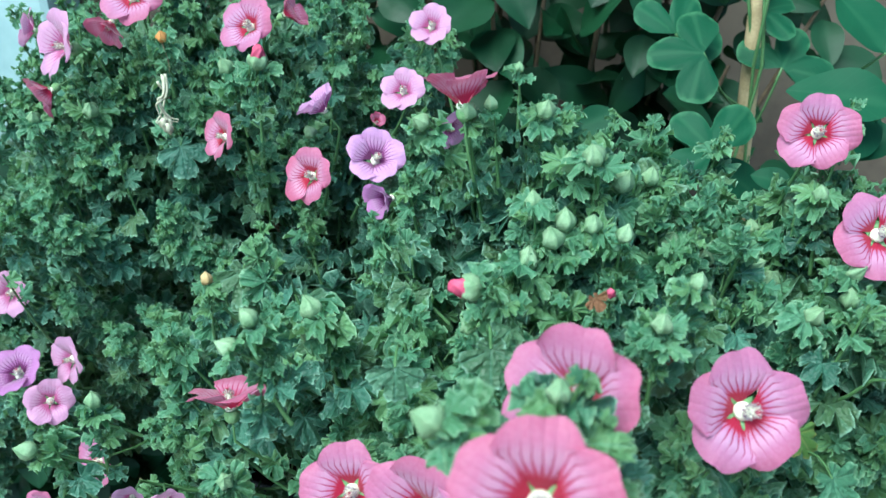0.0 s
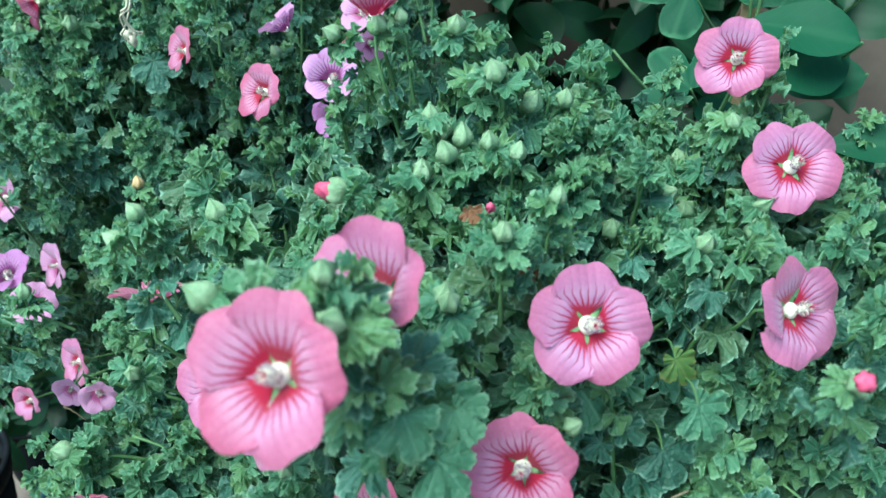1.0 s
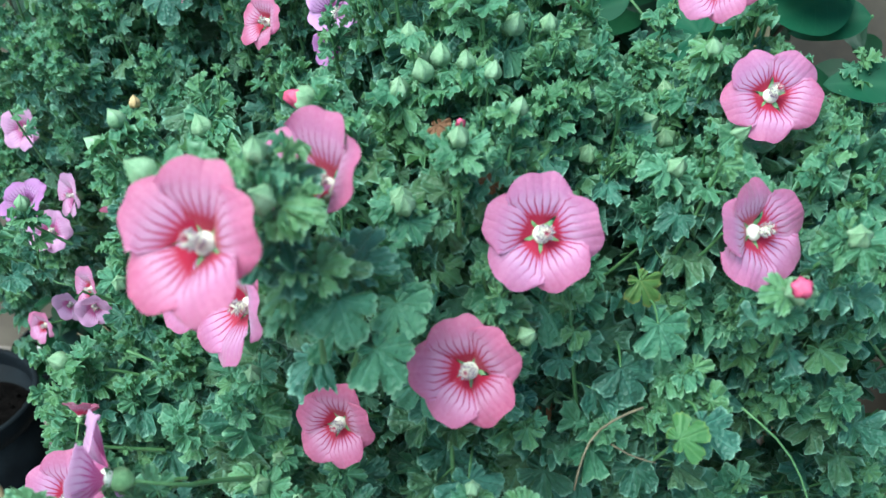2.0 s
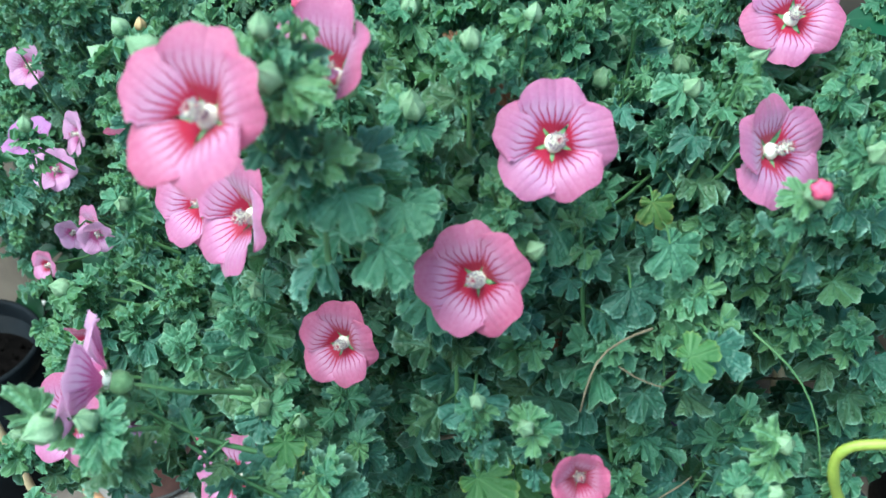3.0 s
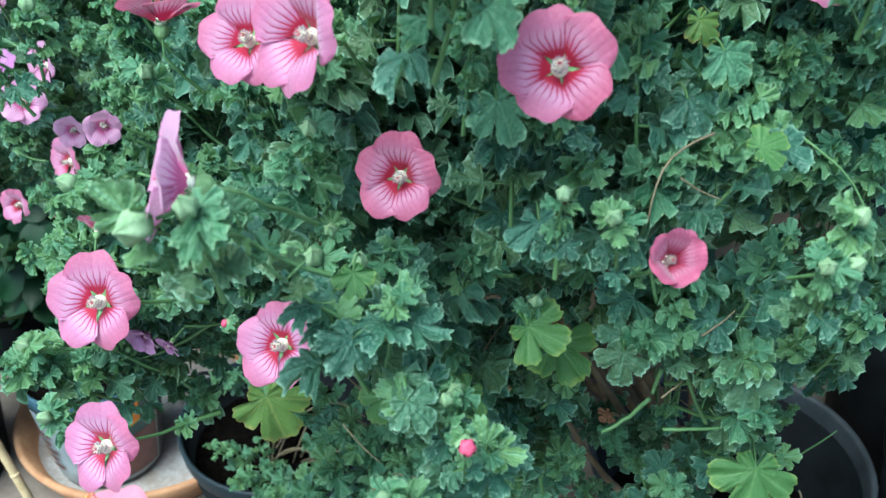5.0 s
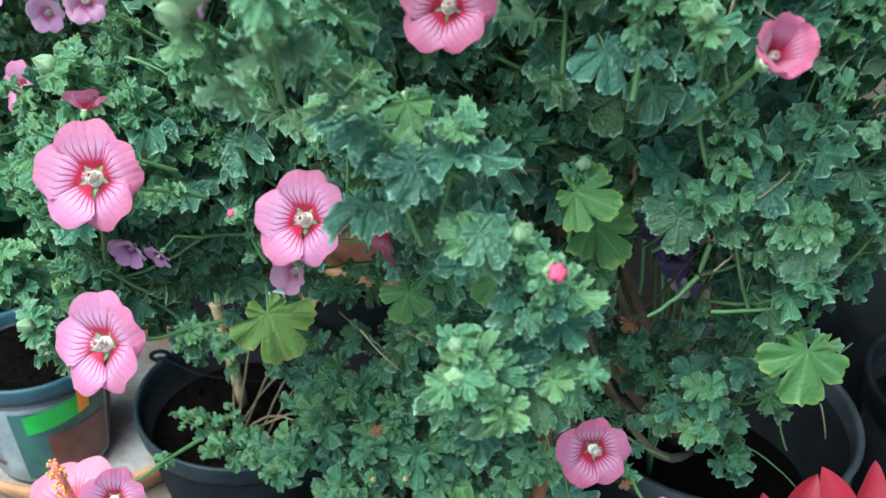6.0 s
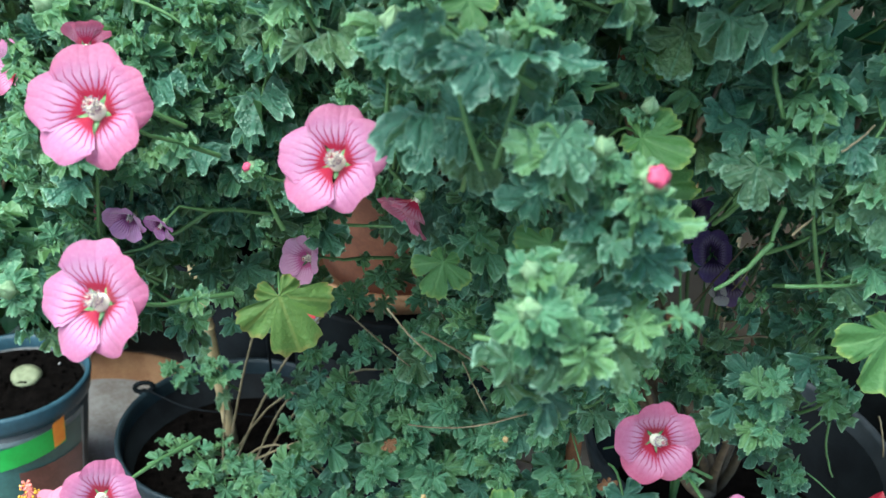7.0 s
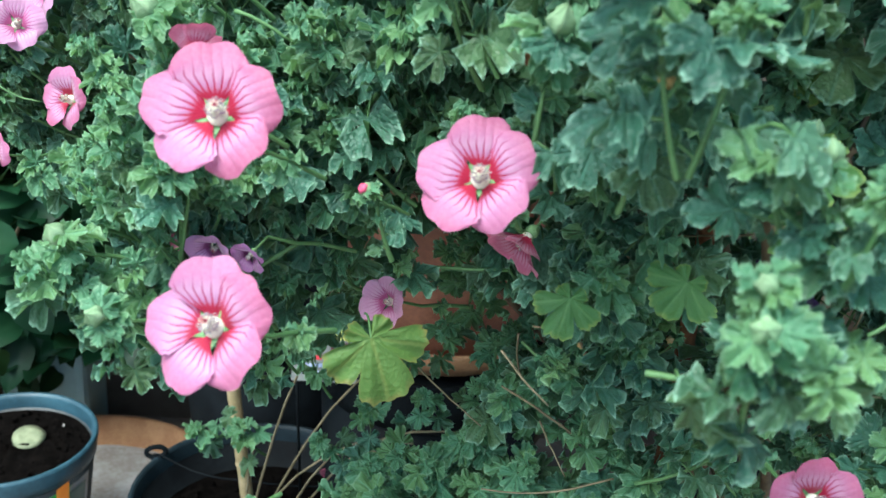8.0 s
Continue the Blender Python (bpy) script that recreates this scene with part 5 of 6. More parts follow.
trail((-0.087, 0.500, 0.338), (-0.058, -0.829, 0.557), 0.018)
trail((-0.111, 0.500, 0.372), (-0.268, -0.806, 0.528), 0.018)
trail((-0.045, 0.480, 0.321), (0.155, -0.814, 0.560), 0.020)
trail((-0.037, 0.440, 0.308), (-0.063, -0.767, 0.639), 0.018)
trail((-0.004, 0.430, 0.324), (-0.063, -0.767, 0.639), 0.018)
trail((0.030, 0.420, 0.316), (-0.063, -0.767, 0.639), 0.018)
trail((-0.052, 0.430, 0.273), (-0.266, -0.859, 0.437), 0.020)
trail((-0.012, 0.420, 0.290), (-0.052, -0.884, 0.464), 0.020)
trail((0.024, 0.400, 0.290), (-0.052, -0.884, 0.464), 0.020)
trail((0.058, 0.400, 0.338), (-0.063, -0.767, 0.639), 0.020)
trail((0.042, 0.420, 0.355), (-0.063, -0.767, 0.639), 0.020)
trail((0.005, 0.440, 0.349), (-0.067, -0.701, 0.710), 0.018)
trail((0.069, 0.400, 0.367), (-0.067, -0.701, 0.710), 0.022)
trail((0.073, 0.380, 0.318), (-0.052, -0.884, 0.464), 0.022)
trail((-0.104, 0.470, 0.251), (-0.363, -0.834, 0.417), 0.018)
trail((-0.206, 0.520, 0.156), (-0.896, -0.133, 0.424), 0.014)
trail((-0.184, 0.520, 0.160), (-0.594, -0.068, 0.802), 0.014)
trail((-0.158, 0.530, 0.159), (-0.248, 0.044, 0.968), 0.016)
trail((-0.143, 0.500, 0.154), (-0.565, -0.514, 0.645), 0.020)
trail((-0.166, 0.480, 0.149), (-0.757, -0.622, 0.199), 0.022)
trail((-0.125, 0.460, 0.162), (-0.329, -0.935, 0.132), 0.024)
trail((-0.089, 0.440, 0.187), (-0.002, -0.958, 0.287), 0.022)
trail((-0.084, 0.470, 0.212), (-0.019, -0.646, 0.763), 0.022)
trail((-0.052, 0.460, 0.226), (0.097, -0.641, 0.762), 0.024)
trail((-0.045, 0.420, 0.185), (0.005, -0.999, 0.046), 0.022)
trail((-0.009, 0.450, 0.230), (0.204, -0.793, 0.574), 0.024)
trail((-0.029, 0.440, 0.206), (0.101, -0.867, 0.488), 0.020)
trail((0.020, 0.440, 0.239), (0.093, -0.741, 0.665), 0.022)
trail((-0.006, 0.480, 0.239), (-0.021, -0.562, 0.827), 0.022)
trail((-0.073, 0.520, 0.213), (-0.021, -0.562, 0.827), 0.020)
trail((-0.182, 0.600, 0.177), (-0.385, -0.570, 0.726), 0.022)
trail((-0.219, 0.600, 0.169), (-0.650, -0.716, 0.255), 0.024)
trail((-0.117, 0.500, 0.309), (-0.352, -0.405, 0.844), 0.020)
trail((-0.138, 0.460, 0.345), (-0.370, -0.486, 0.792), 0.022)
trail((0.030, 0.420, 0.204), (0.104, -0.915, 0.390), 0.024)
trail((0.060, 0.400, 0.243), (0.204, -0.793, 0.574), 0.024)
trail((0.055, 0.420, 0.266), (0.097, -0.641, 0.762), 0.022)
trail((0.092, 0.400, 0.224), (0.104, -0.915, 0.390), 0.026)
trail((-0.103, 0.420, 0.183), (-0.566, -0.806, 0.172), 0.022)

trail((-0.002, 0.400, 0.270), (-0.052, -0.80, 0.50), 0.021)
trail((-0.033, 0.410, 0.280), (-0.080, -0.80, 0.50), 0.024)
trail((-0.061, 0.410, 0.250), (-0.105, -0.80, 0.50), 0.027)
trail((-0.083, 0.410, 0.214), (-0.125, -0.80, 0.50), 0.021)
trail((-0.025, 0.390, 0.239), (-0.073, -0.80, 0.50), 0.024)
trail((0.014, 0.390, 0.240), (-0.037, -0.80, 0.50), 0.027)
trail((0.043, 0.390, 0.270), (-0.011, -0.80, 0.50), 0.021)
trail((-0.041, 0.390, 0.202), (-0.087, -0.80, 0.50), 0.024)
trail((0.074, 0.360, 0.235), (0.017, -0.80, 0.50), 0.027)
trail((0.058, 0.370, 0.259), (0.002, -0.80, 0.50), 0.021)
trail((0.093, 0.360, 0.264), (0.034, -0.80, 0.50), 0.024)
trail((0.030, 0.380, 0.219), (-0.023, -0.80, 0.50), 0.027)
trail((-0.067, 0.440, 0.256), (-0.110, -0.80, 0.50), 0.021)
trail((-0.030, 0.420, 0.268), (-0.077, -0.80, 0.50), 0.024)
trail((-0.003, 0.420, 0.294), (-0.053, -0.80, 0.50), 0.027)
trail((0.023, 0.390, 0.296), (-0.029, -0.80, 0.50), 0.021)
trail((0.052, 0.380, 0.327), (-0.003, -0.80, 0.50), 0.024)
trail((0.083, 0.360, 0.312), (0.025, -0.80, 0.50), 0.027)
trail((0.055, 0.370, 0.288), (-0.001, -0.80, 0.50), 0.021)
trail((0.063, 0.370, 0.360), (0.007, -0.80, 0.50), 0.024)
trail((0.032, 0.410, 0.327), (-0.021, -0.80, 0.50), 0.027)


# ---- single leaves that stand out on the bushes ----
def big_leaf(bush, at, out, normal, size, m, seed):
    shape = lobed(seed, 97, 5, [(0, 1.0), (-63, 0.84), (63, 0.84), (-122, 0.40), (122, 0.40)], 6.0, 0.46 + 0.03 * (seed % 5), 0.78, 0.07, 0.045, (-0.2, 0.12, -0.3)[seed % 3])
    part("leaf", mesh_of("leaf", shape, [m]), bush.root, matrix(axes(out, normal), at, size), "large pale yellow-green lobed leaf" if m in (PALE, YELLOW) else "")
    a = np.array(at)
    if m is DRY:
        return
    tube(bush.twigs, bend(a, a - unit(out) * size * 0.3 + np.array((0, 0.02, -0.01)), 0.004, 5), 0.0006, 5, 0, False)


def wand(bush, a, b, r, mi, bow=0.07, side=None):
    """A bare length of twig, slightly crooked, that bows to the given side."""
    a, b = np.array(a), np.array(b)
    pts = bend(a, b, bow * np.linalg.norm(b - a), 8, unit(rng.normal(0, 1, 3) if side is None else side))
    pts[1:-1] += rng.normal(0, r * 0.12, (6, 3))
    tube(bush.twigs, pts, np.linspace(r * 0.5, r * 0.35, 8), 7, mi, True)


big_leaf(front_bush, (-0.067, 0.315, 0.409), (0.36, -0.36, -0.86), (0.12, -0.86, 0.49), 0.040, YELLOW, 200)
big_leaf(front_bush, (0.205, 0.262, 0.432), (-0.144, -0.525, -0.839), (0.078, -0.74, 0.66), 0.036, PALE, 201)
big_leaf(front_bush, (0.084, 0.258, 0.517), (0.917, -0.243, -0.316), (-0.019, -0.629, 0.777), 0.028, PALE, 202)
big_leaf(front_bush, (0.094, 0.291, 0.536), (0.473, 0.382, 0.794), (0.171, -0.682, 0.711), 0.017, YELLOW, 203)
big_leaf(front_bush, (0.092, 0.230, 0.365), (0.202, -0.522, -0.828), (0.073, -0.626, 0.776), 0.029, LEAF, 204)
big_leaf(front_bush, (0.043, 0.232, 0.347), (-0.203, 0.435, 0.877), (-0.017, -0.696, 0.718), 0.021, PALE, 205)
big_leaf(front_bush, (0.147, 0.294, 0.655), (0.596, -0.412, -0.689), (0.130, -0.620, 0.774), 0.016, YELLOW, 206)
big_leaf(front_bush, (0.165, 0.232, 0.627), (0.888, 0.338, 0.311), (0.115, -0.550, 0.827), 0.016, PALE, 207)
big_leaf(front_bush, (0.099, 0.290, 0.485), (0.596, -0.412, -0.689), (0.115, -0.550, 0.827), 0.032, PALE, 208)
big_leaf(front_bush, (0.108, 0.270, 0.655), (0.596, -0.412, -0.689), (0.101, -0.481, 0.871), 0.024, YOUNG, 209)
big_leaf(front_bush, (0.011, 0.275, 0.452), (-0.282, -0.384, -0.879), (-0.066, -0.728, 0.683), 0.022, PALE, 210)
big_leaf(front_bush, (0.056, 0.275, 0.462), (-0.593, -0.315, -0.741), (-0.066, -0.728, 0.683), 0.024, PALE, 211)
big_leaf(front_bush, (0.006, 0.328, 0.456), (-0.144, -0.525, -0.839), (-0.017, -0.696, 0.718), 0.026, LEAF, 212)
big_leaf(back_bush, (-0.181, 0.548, 0.685), (0.172, -0.500, -0.849), (0.033, -0.646, 0.763), 0.028, LEAF, 213)
big_leaf(front_bush, (-0.122, 0.448, 0.647), (-0.001, -0.512, -0.859), (0.032, -0.580, 0.814), 0.030, LEAF, 214)
big_leaf(front_bush, (-0.014, 0.279, 0.546), (-0.112, -0.404, -0.908), (-0.057, -0.840, 0.539), 0.009, DRY, 215)
big_leaf(front_bush, (0.086, 0.280, 0.705), (-0.114, -0.566, -0.816), (0.108, -0.734, 0.670), 0.008, DRY, 216)
big_leaf(front_bush, (0.060, 0.304, 0.715), (0.547, -0.418, -0.726), (0.108, -0.734, 0.670), 0.008, DRY, 217)
# Three near leaves in the paler young colour, to look lit from above.
big_leaf(front_bush, (0.053, 0.185, 0.710), (0.450, -0.484, -0.750), (0.073, -0.351, 0.933), 0.020, YOUNG, 218)
big_leaf(front_bush, (0.063, 0.187, 0.691), (0.724, -0.328, -0.606), (0.137, -0.275, 0.952), 0.020, YOUNG, 219)
big_leaf(front_bush, (0.066, 0.204, 0.697), (0.596, -0.412, -0.689), (0.231, -0.313, 0.921), 0.018, YOUNG, 220)
big_leaf(front_bush, (0.004, 0.207, 0.566), (-0.549, -0.447, -0.707), (-0.205, -0.685, 0.699), 0.023, LEAF, 221)
big_leaf(front_bush, (0.025, 0.206, 0.555), (0.800, 0.241, 0.549), (0.249, -0.604, 0.757), 0.025, LEAF, 222)
big_leaf(front_bush, (0.013, 0.207, 0.577), (0.202, -0.522, -0.828), (-0.017, -0.696, 0.718), 0.015, PALE, 223)
big_leaf(front_bush, (0.039, 0.168, 0.547), (0.783, -0.352, -0.512), (0.155, -0.553, 0.819), 0.019, LEAF, 224)
big_leaf(front_bush, (0.018, 0.223, 0.523), (0.369, -0.499, -0.784), (-0.019, -0.629, 0.777), 0.022, LEAF, 225)
big_leaf(front_bush, (0.003, 0.234, 0.523), (-0.314, -0.504, -0.805), (-0.205, -0.685, 0.699), 0.019, LEAF, 226)
big_leaf(front_bush, (0.129, 0.253, 0.509), (-0.144, -0.525, -0.839), (-0.019, -0.629, 0.777), 0.022, LEAF, 227)
big_leaf(front_bush, (0.150, 0.289, 0.553), (0.664, -0.413, -0.624), (0.163, -0.617, 0.770), 0.027, LEAF, 228)
big_leaf(front_bush, (0.103, 0.289, 0.551), (-0.314, -0.504, -0.805), (-0.202, -0.620, 0.758), 0.026, LEAF, 229)
big_leaf(front_bush, (0.200, 0.291, 0.537), (-0.850, -0.293, -0.438), (-0.021, -0.562, 0.827), 0.027, LEAF, 230)
big_leaf(front_bush, (0.192, 0.266, 0.492), (-0.144, -0.525, -0.839), (-0.021, -0.562, 0.827), 0.027, LEAF, 231)
big_leaf(front_bush, (0.174, 0.244, 0.624), (0.831, -0.235, -0.504), (0.187, -0.461, 0.867), 0.021, LEAF, 232)
big_leaf(front_bush, (0.066, 0.238, 0.639), (0.450, -0.484, -0.750), (0.101, -0.481, 0.871), 0.024, YOUNG, 233)
big_leaf(front_bush, (0.142, 0.264, 0.632), (0.450, -0.484, -0.750), (0.101, -0.481, 0.871), 0.022, LEAF, 234)
big_leaf(front_bush, (-0.012, 0.238, 0.556), (-0.049, -0.614, -0.788), (0.101, -0.481, 0.871), 0.017, LEAF, 235)
big_leaf(front_bush, (0.085, 0.234, 0.589), (0.291, -0.543, -0.788), (0.101, -0.481, 0.871), 0.023, LEAF, 236)
big_leaf(front_bush, (0.087, 0.288, 0.696), (-0.342, -0.494, -0.799), (0.032, -0.580, 0.814), 0.022, LEAF, 237)
big_leaf(front_bush, (0.018, 0.269, 0.714), (-0.001, -0.512, -0.859), (0.032, -0.580, 0.814), 0.019, LEAF, 238)
big_leaf(front_bush, (-0.019, 0.281, 0.697), (-0.001, -0.512, -0.859), (0.032, -0.580, 0.814), 0.019, LEAF, 239)
big_leaf(front_bush, (0.155, 0.273, 0.649), (0.564, -0.413, -0.715), (0.102, -0.510, 0.854), 0.023, YOUNG, 240)
big_leaf(front_bush, (0.171, 0.374, 0.677), (0.082, -0.567, -0.820), (0.102, -0.510, 0.854), 0.024, LEAF, 241)
wand(front_bush, (0.152, 0.252, 0.623), (0.128, 0.233, 0.592), 0.0011, 2, 0.20, (-0.7, 0.0, 0.7))
wand(front_bush, (0.192, 0.268, 0.615), (0.226, 0.247, 0.565), 0.0010, 0, 0.14, (0.7, 0.0, 0.7))
wand(front_bush, (0.141, 0.249, 0.604), (0.160, 0.253, 0.593), 0.0009, 2)
wand(front_bush, (0.166, 0.266, 0.512), (0.182, 0.277, 0.520), 0.0011, 2)
wand(front_bush, (0.151, 0.259, 0.478), (0.162, 0.268, 0.483), 0.0012, 2)
wand(front_bush, (-0.013, 0.280, 0.425), (0.008, 0.274, 0.404), 0.0010, 2)
wand(front_bush, (0.132, 0.312, 0.553), (0.119, 0.297, 0.514), 0.0026, 1)
wand(front_bush, (0.117, 0.292, 0.516), (0.115, 0.292, 0.505), 0.0030, 1)
wand(front_bush, (0.140, 0.296, 0.565), (0.145, 0.278, 0.521), 0.0028, 0)
wand(front_bush, (0.152, 0.274, 0.484), (0.149, 0.272, 0.469), 0.0026, 0)
wand(front_bush, (0.147, 0.266, 0.471), (0.125, 0.262, 0.450), 0.0024, 0)
wand(front_bush, (0.156, 0.266, 0.451), (0.203, 0.273, 0.452), 0.0020, 0)
wand(front_bush, (0.041, 0.280, 0.515), (0.070, 0.286, 0.513), 0.0030, 1)
wand(front_bush, (0.086, 0.506, 0.511), (0.088, 0.488, 0.468), 0.0026, 2)
wand(front_bush, (0.097, 0.523, 0.507), (0.095, 0.511, 0.472), 0.0022, 1)
wand(back_bush, (-0.304, 0.501, 0.468), (-0.280, 0.503, 0.459), 0.0014, 0)
wand(back_bush, (-0.263, 0.503, 0.421), (-0.250, 0.503, 0.407), 0.0012, 2)
wand(back_bush, (-0.239, 0.507, 0.436), (-0.222, 0.505, 0.416), 0.0013, 2)
wand(back_bush, (-0.287, 0.500, 0.413), (-0.271, 0.501, 0.399), 0.0012, 2)
wand(front_bush, (-0.131, 0.338, 0.544), (-0.107, 0.339, 0.533), 0.0020, 0)
wand(back_bush, (-0.179, 0.538, 0.757), (-0.176, 0.535, 0.739), 0.0006, 2)

# a withered flower hanging as pale twisted threads
b = Buf()
wr = np.random.default_rng(12)
for i in range(4):
    t = np.linspace(0, 1, 16)
    a = t * wr.uniform(5, 9) + wr.uniform(0, 6.3)
    tube(b, np.stack((0.0035 * np.sin(a) * (0.4 + t) + 0.001 * i, 0.003 * np.cos(a * 0.8), -0.030 * t + 0.0025 * np.sin(a * 1.7)), 1), np.linspace(0.0009, 0.0004, 16), 5)
for i in range(7):
    ball(b, (wr.normal(0.001, 0.0018), wr.normal(0, 0.0015), -0.026 - 0.005 * wr.uniform()), wr.uniform(0.0013, 0.0026), (1, 0.7, 1.5), rings=4, segs=6, rough=0.3)
part("withered_flower", b.mesh("withered_flower", [WITHER]), back_bush.root, Matrix.Translation((-0.176, 0.512, 0.742)), "pale withered flower hanging as twisted threads")

wand(front_bush, (-0.085, 0.390, 0.407), (-0.002, 0.370, 0.423), 0.0024, 0, 0.03)
wand(front_bush, (0.029, 0.370, 0.405), (0.060, 0.360, 0.346), 0.0026, 2, 0.03)
wand(front_bush, (0.012, 0.390, 0.374), (0.053, 0.370, 0.340), 0.0018, 0, 0.03)
wand(front_bush, (0.029, 0.400, 0.319), (0.046, 0.390, 0.289), 0.0012, 2, 0.03)
wand(front_bush, (-0.042, 0.420, 0.338), (-0.003, 0.410, 0.307), 0.0012, 2, 0.03)
wand(front_bush, (0.131, 0.340, 0.548), (0.125, 0.330, 0.496), 0.0030, 0, 0.03)
wand(front_bush, (0.154, 0.330, 0.541), (0.158, 0.320, 0.498), 0.0034, 0, 0.03)
wand(front_bush, (0.071, 0.380, 0.542), (0.077, 0.380, 0.503), 0.0026, 1, 0.03)

trng = np.random.default_rng(33)
# withered seed buds and dry leaves caught in the lower foliage
for i in range(22):
    x = trng.uniform(-0.06, 0.22)
    at = (x, trng.uniform(0.33, 0.39) - 0.25 * max(0.0, x - 0.08), trng.uniform(0.24, 0.50))
    if i % 3:
        bud(small_bush, at, trng.uniform(0.0024, 0.0036), (trng.normal(0, 0.4), -0.7, 0.5), "tan", False)
    else:
        big_leaf(small_bush, at, (trng.normal(0, 0.6), -0.4, -0.7), (0.1, -0.75, 0.6), trng.uniform(0.007, 0.011), DRY, 260 + i)
for i in range(44):
    bush = front_bush
    a = trng.uniform((0.0, 0.36, 0.26), (0.28, 0.46, 0.50))
    d = unit(trng.normal(0, 1, 3) * (1, 0.4, 1))
    wand(bush, a, a + d * trng.uniform(0.03, 0.09), trng.uniform(0.0010, 0.0018), 2 if i % 3 else 0)
for bush in (front_bush, back_bush, small_bush):
    bush.finish()

# ---- vine on the wall ----
vine = thing("vine", (0.36, 0.86, FLOORZ), "climbing vine with broad smooth lobed leaves and pale stem", "vine")
TRI = [(0, 1.0), (-74, 0.95), (74, 0.95)]
VINE_SHAPES = [lobed(80 + i, 57, 5, TRI, 2.4, 0.56, 0.95, 0.0, 0.02, -0.15, 118, 0.05) for i in range(3)]
BLADES = [blade(i, 12, 0.30 + 0.03 * i, 0.85, 0.10, 0.12) for i in range(4)]
vb = Buf()
tube(vb, [(0.36, 0.86, FLOORZ), (0.345, 0.84, 0.25), (0.242, 0.73, 0.58), (0.236, 0.722, 0.75), (0.243, 0.73, 1.1)], [0.0085, 0.0085, 0.008, 0.0075, 0.007], 12)
part("stem", vb.mesh("stem", [BAMBOO]), vine, None, "pale straw-coloured woody stem")
vb = Buf()
for i in range(3):
    t = np.linspace(0, 1, 26)
    tube(vb, np.stack((0.236 + 0.012 * np.cos(t * 9 + i * 2.1) + 0.012 * (i - 1), 0.712 + 0.012 * np.sin(t * 9 + i * 2.1), FLOORZ + t * 1.25), 1) + np.array([(0.006 * math.sin(k * 1.3 + i), 0.006 * math.cos(k * 1.7), 0) for k in range(26)]), 0.0014, 6)
part("twining_stem", vb.mesh("twining_stem", [STEM]), vine)
vine_count = [0]


def vine_leaf(kind, at, out, normal, size):
    vine_count[0] += 1
    k = vine_count[0]
    shape = VINE_SHAPES[k % 3] if kind == "vine" else BLADES[k % 4]
    part("leaf", mesh_of("leaf", shape, [VINE if kind == "vine" else BROAD]), vine, matrix(axes(out, normal), at, size))
    a = np.array(at)
    b = Buf()
    end = np.array((0.238, 0.72, a[2] - 0.05))
    reach = a + unit(end - a) * min(0.09, np.linalg.norm(end - a)) - UP * 0.02
    tube(b, bend(a, reach, -0.008, 6), 0.0011, 5)
    part("leaf_stalk", b.mesh("leaf_stalk", [STEM]), vine)


vine_leaf("vine", (0.182, 0.660, 0.712), (-0.989, 0.143, 0.025), (0.101, -0.599, 0.794), 0.048)
vine_leaf("vine", (0.169, 0.700, 0.716), (0.492, 0.547, 0.678), (0.215, -0.539, 0.814), 0.040)
vine_leaf("vine", (0.182, 0.600, 0.658), (-0.638, 0.468, 0.611), (-0.192, -0.634, 0.749), 0.047)
vine_leaf("broad", (0.188, 0.620, 0.640), (0.849, -0.076, -0.522), (0.130, -0.671, 0.730), 0.052)
vine_leaf("vine", (0.255, 0.700, 0.688), (0.492, 0.547, 0.678), (-0.148, -0.681, 0.717), 0.042)
vine_leaf("vine", (0.240, 0.720, 0.728), (0.925, 0.316, 0.212), (-0.179, -0.531, 0.828), 0.036)
vine_leaf("broad", (0.288, 0.600, 0.728), (-0.497, 0.518, 0.696), (0.233, -0.643, 0.729), 0.053)
vine_leaf("broad", (0.257, 0.500, 0.725), (-0.959, 0.224, 0.174), (-0.073, -0.545, 0.835), 0.062)
vine_leaf("broad", (0.270, 0.520, 0.700), (-0.979, 0.023, -0.203), (0.069, -0.552, 0.831), 0.045)
vine_leaf("broad", (0.233, 0.580, 0.640), (-0.933, 0.263, 0.246), (0.225, -0.657, 0.719), 0.028)
vine_leaf("broad", (0.169, 0.500, 0.649), (-0.959, 0.224, 0.174), (-0.015, -0.647, 0.763), 0.038)
vine_leaf("broad", (0.135, 0.750, 0.634), (-0.935, -0.054, -0.351), (-0.007, -0.786, 0.618), 0.044)
vine_leaf("broad", (0.129, 0.500, 0.657), (-0.264, 0.607, 0.749), (-0.001, -0.521, 0.854), 0.027)
vine_leaf("broad", (0.115, 0.500, 0.652), (-0.816, 0.331, 0.473), (-0.122, -0.780, 0.613), 0.021)
vine_leaf("broad", (0.210, 0.500, 0.703), (0.830, 0.494, 0.259), (0.202, -0.673, 0.711), 0.061)
vine_leaf("broad", (0.281, 0.460, 0.683), (-1.000, 0.004, 0.012), (0.139, -0.619, 0.773), 0.042)
vine_leaf("broad", (0.299, 0.460, 0.607), (-0.995, 0.051, 0.084), (0.012, -0.457, 0.889), 0.042)
vine_leaf("broad", (0.312, 0.440, 0.543), (-0.964, 0.146, 0.224), (-0.048, -0.662, 0.748), 0.050)
vine_leaf("broad", (0.277, 0.420, 0.616), (-0.959, -0.173, -0.225), (-0.048, -0.565, 0.824), 0.044)
vine_leaf("broad", (0.290, 0.420, 0.537), (-0.920, 0.216, 0.327), (0.006, -0.656, 0.754), 0.038)
vine_leaf("broad", (0.258, 0.500, 0.430), (0.923, 0.125, -0.363), (0.273, -0.612, 0.742), 0.048)
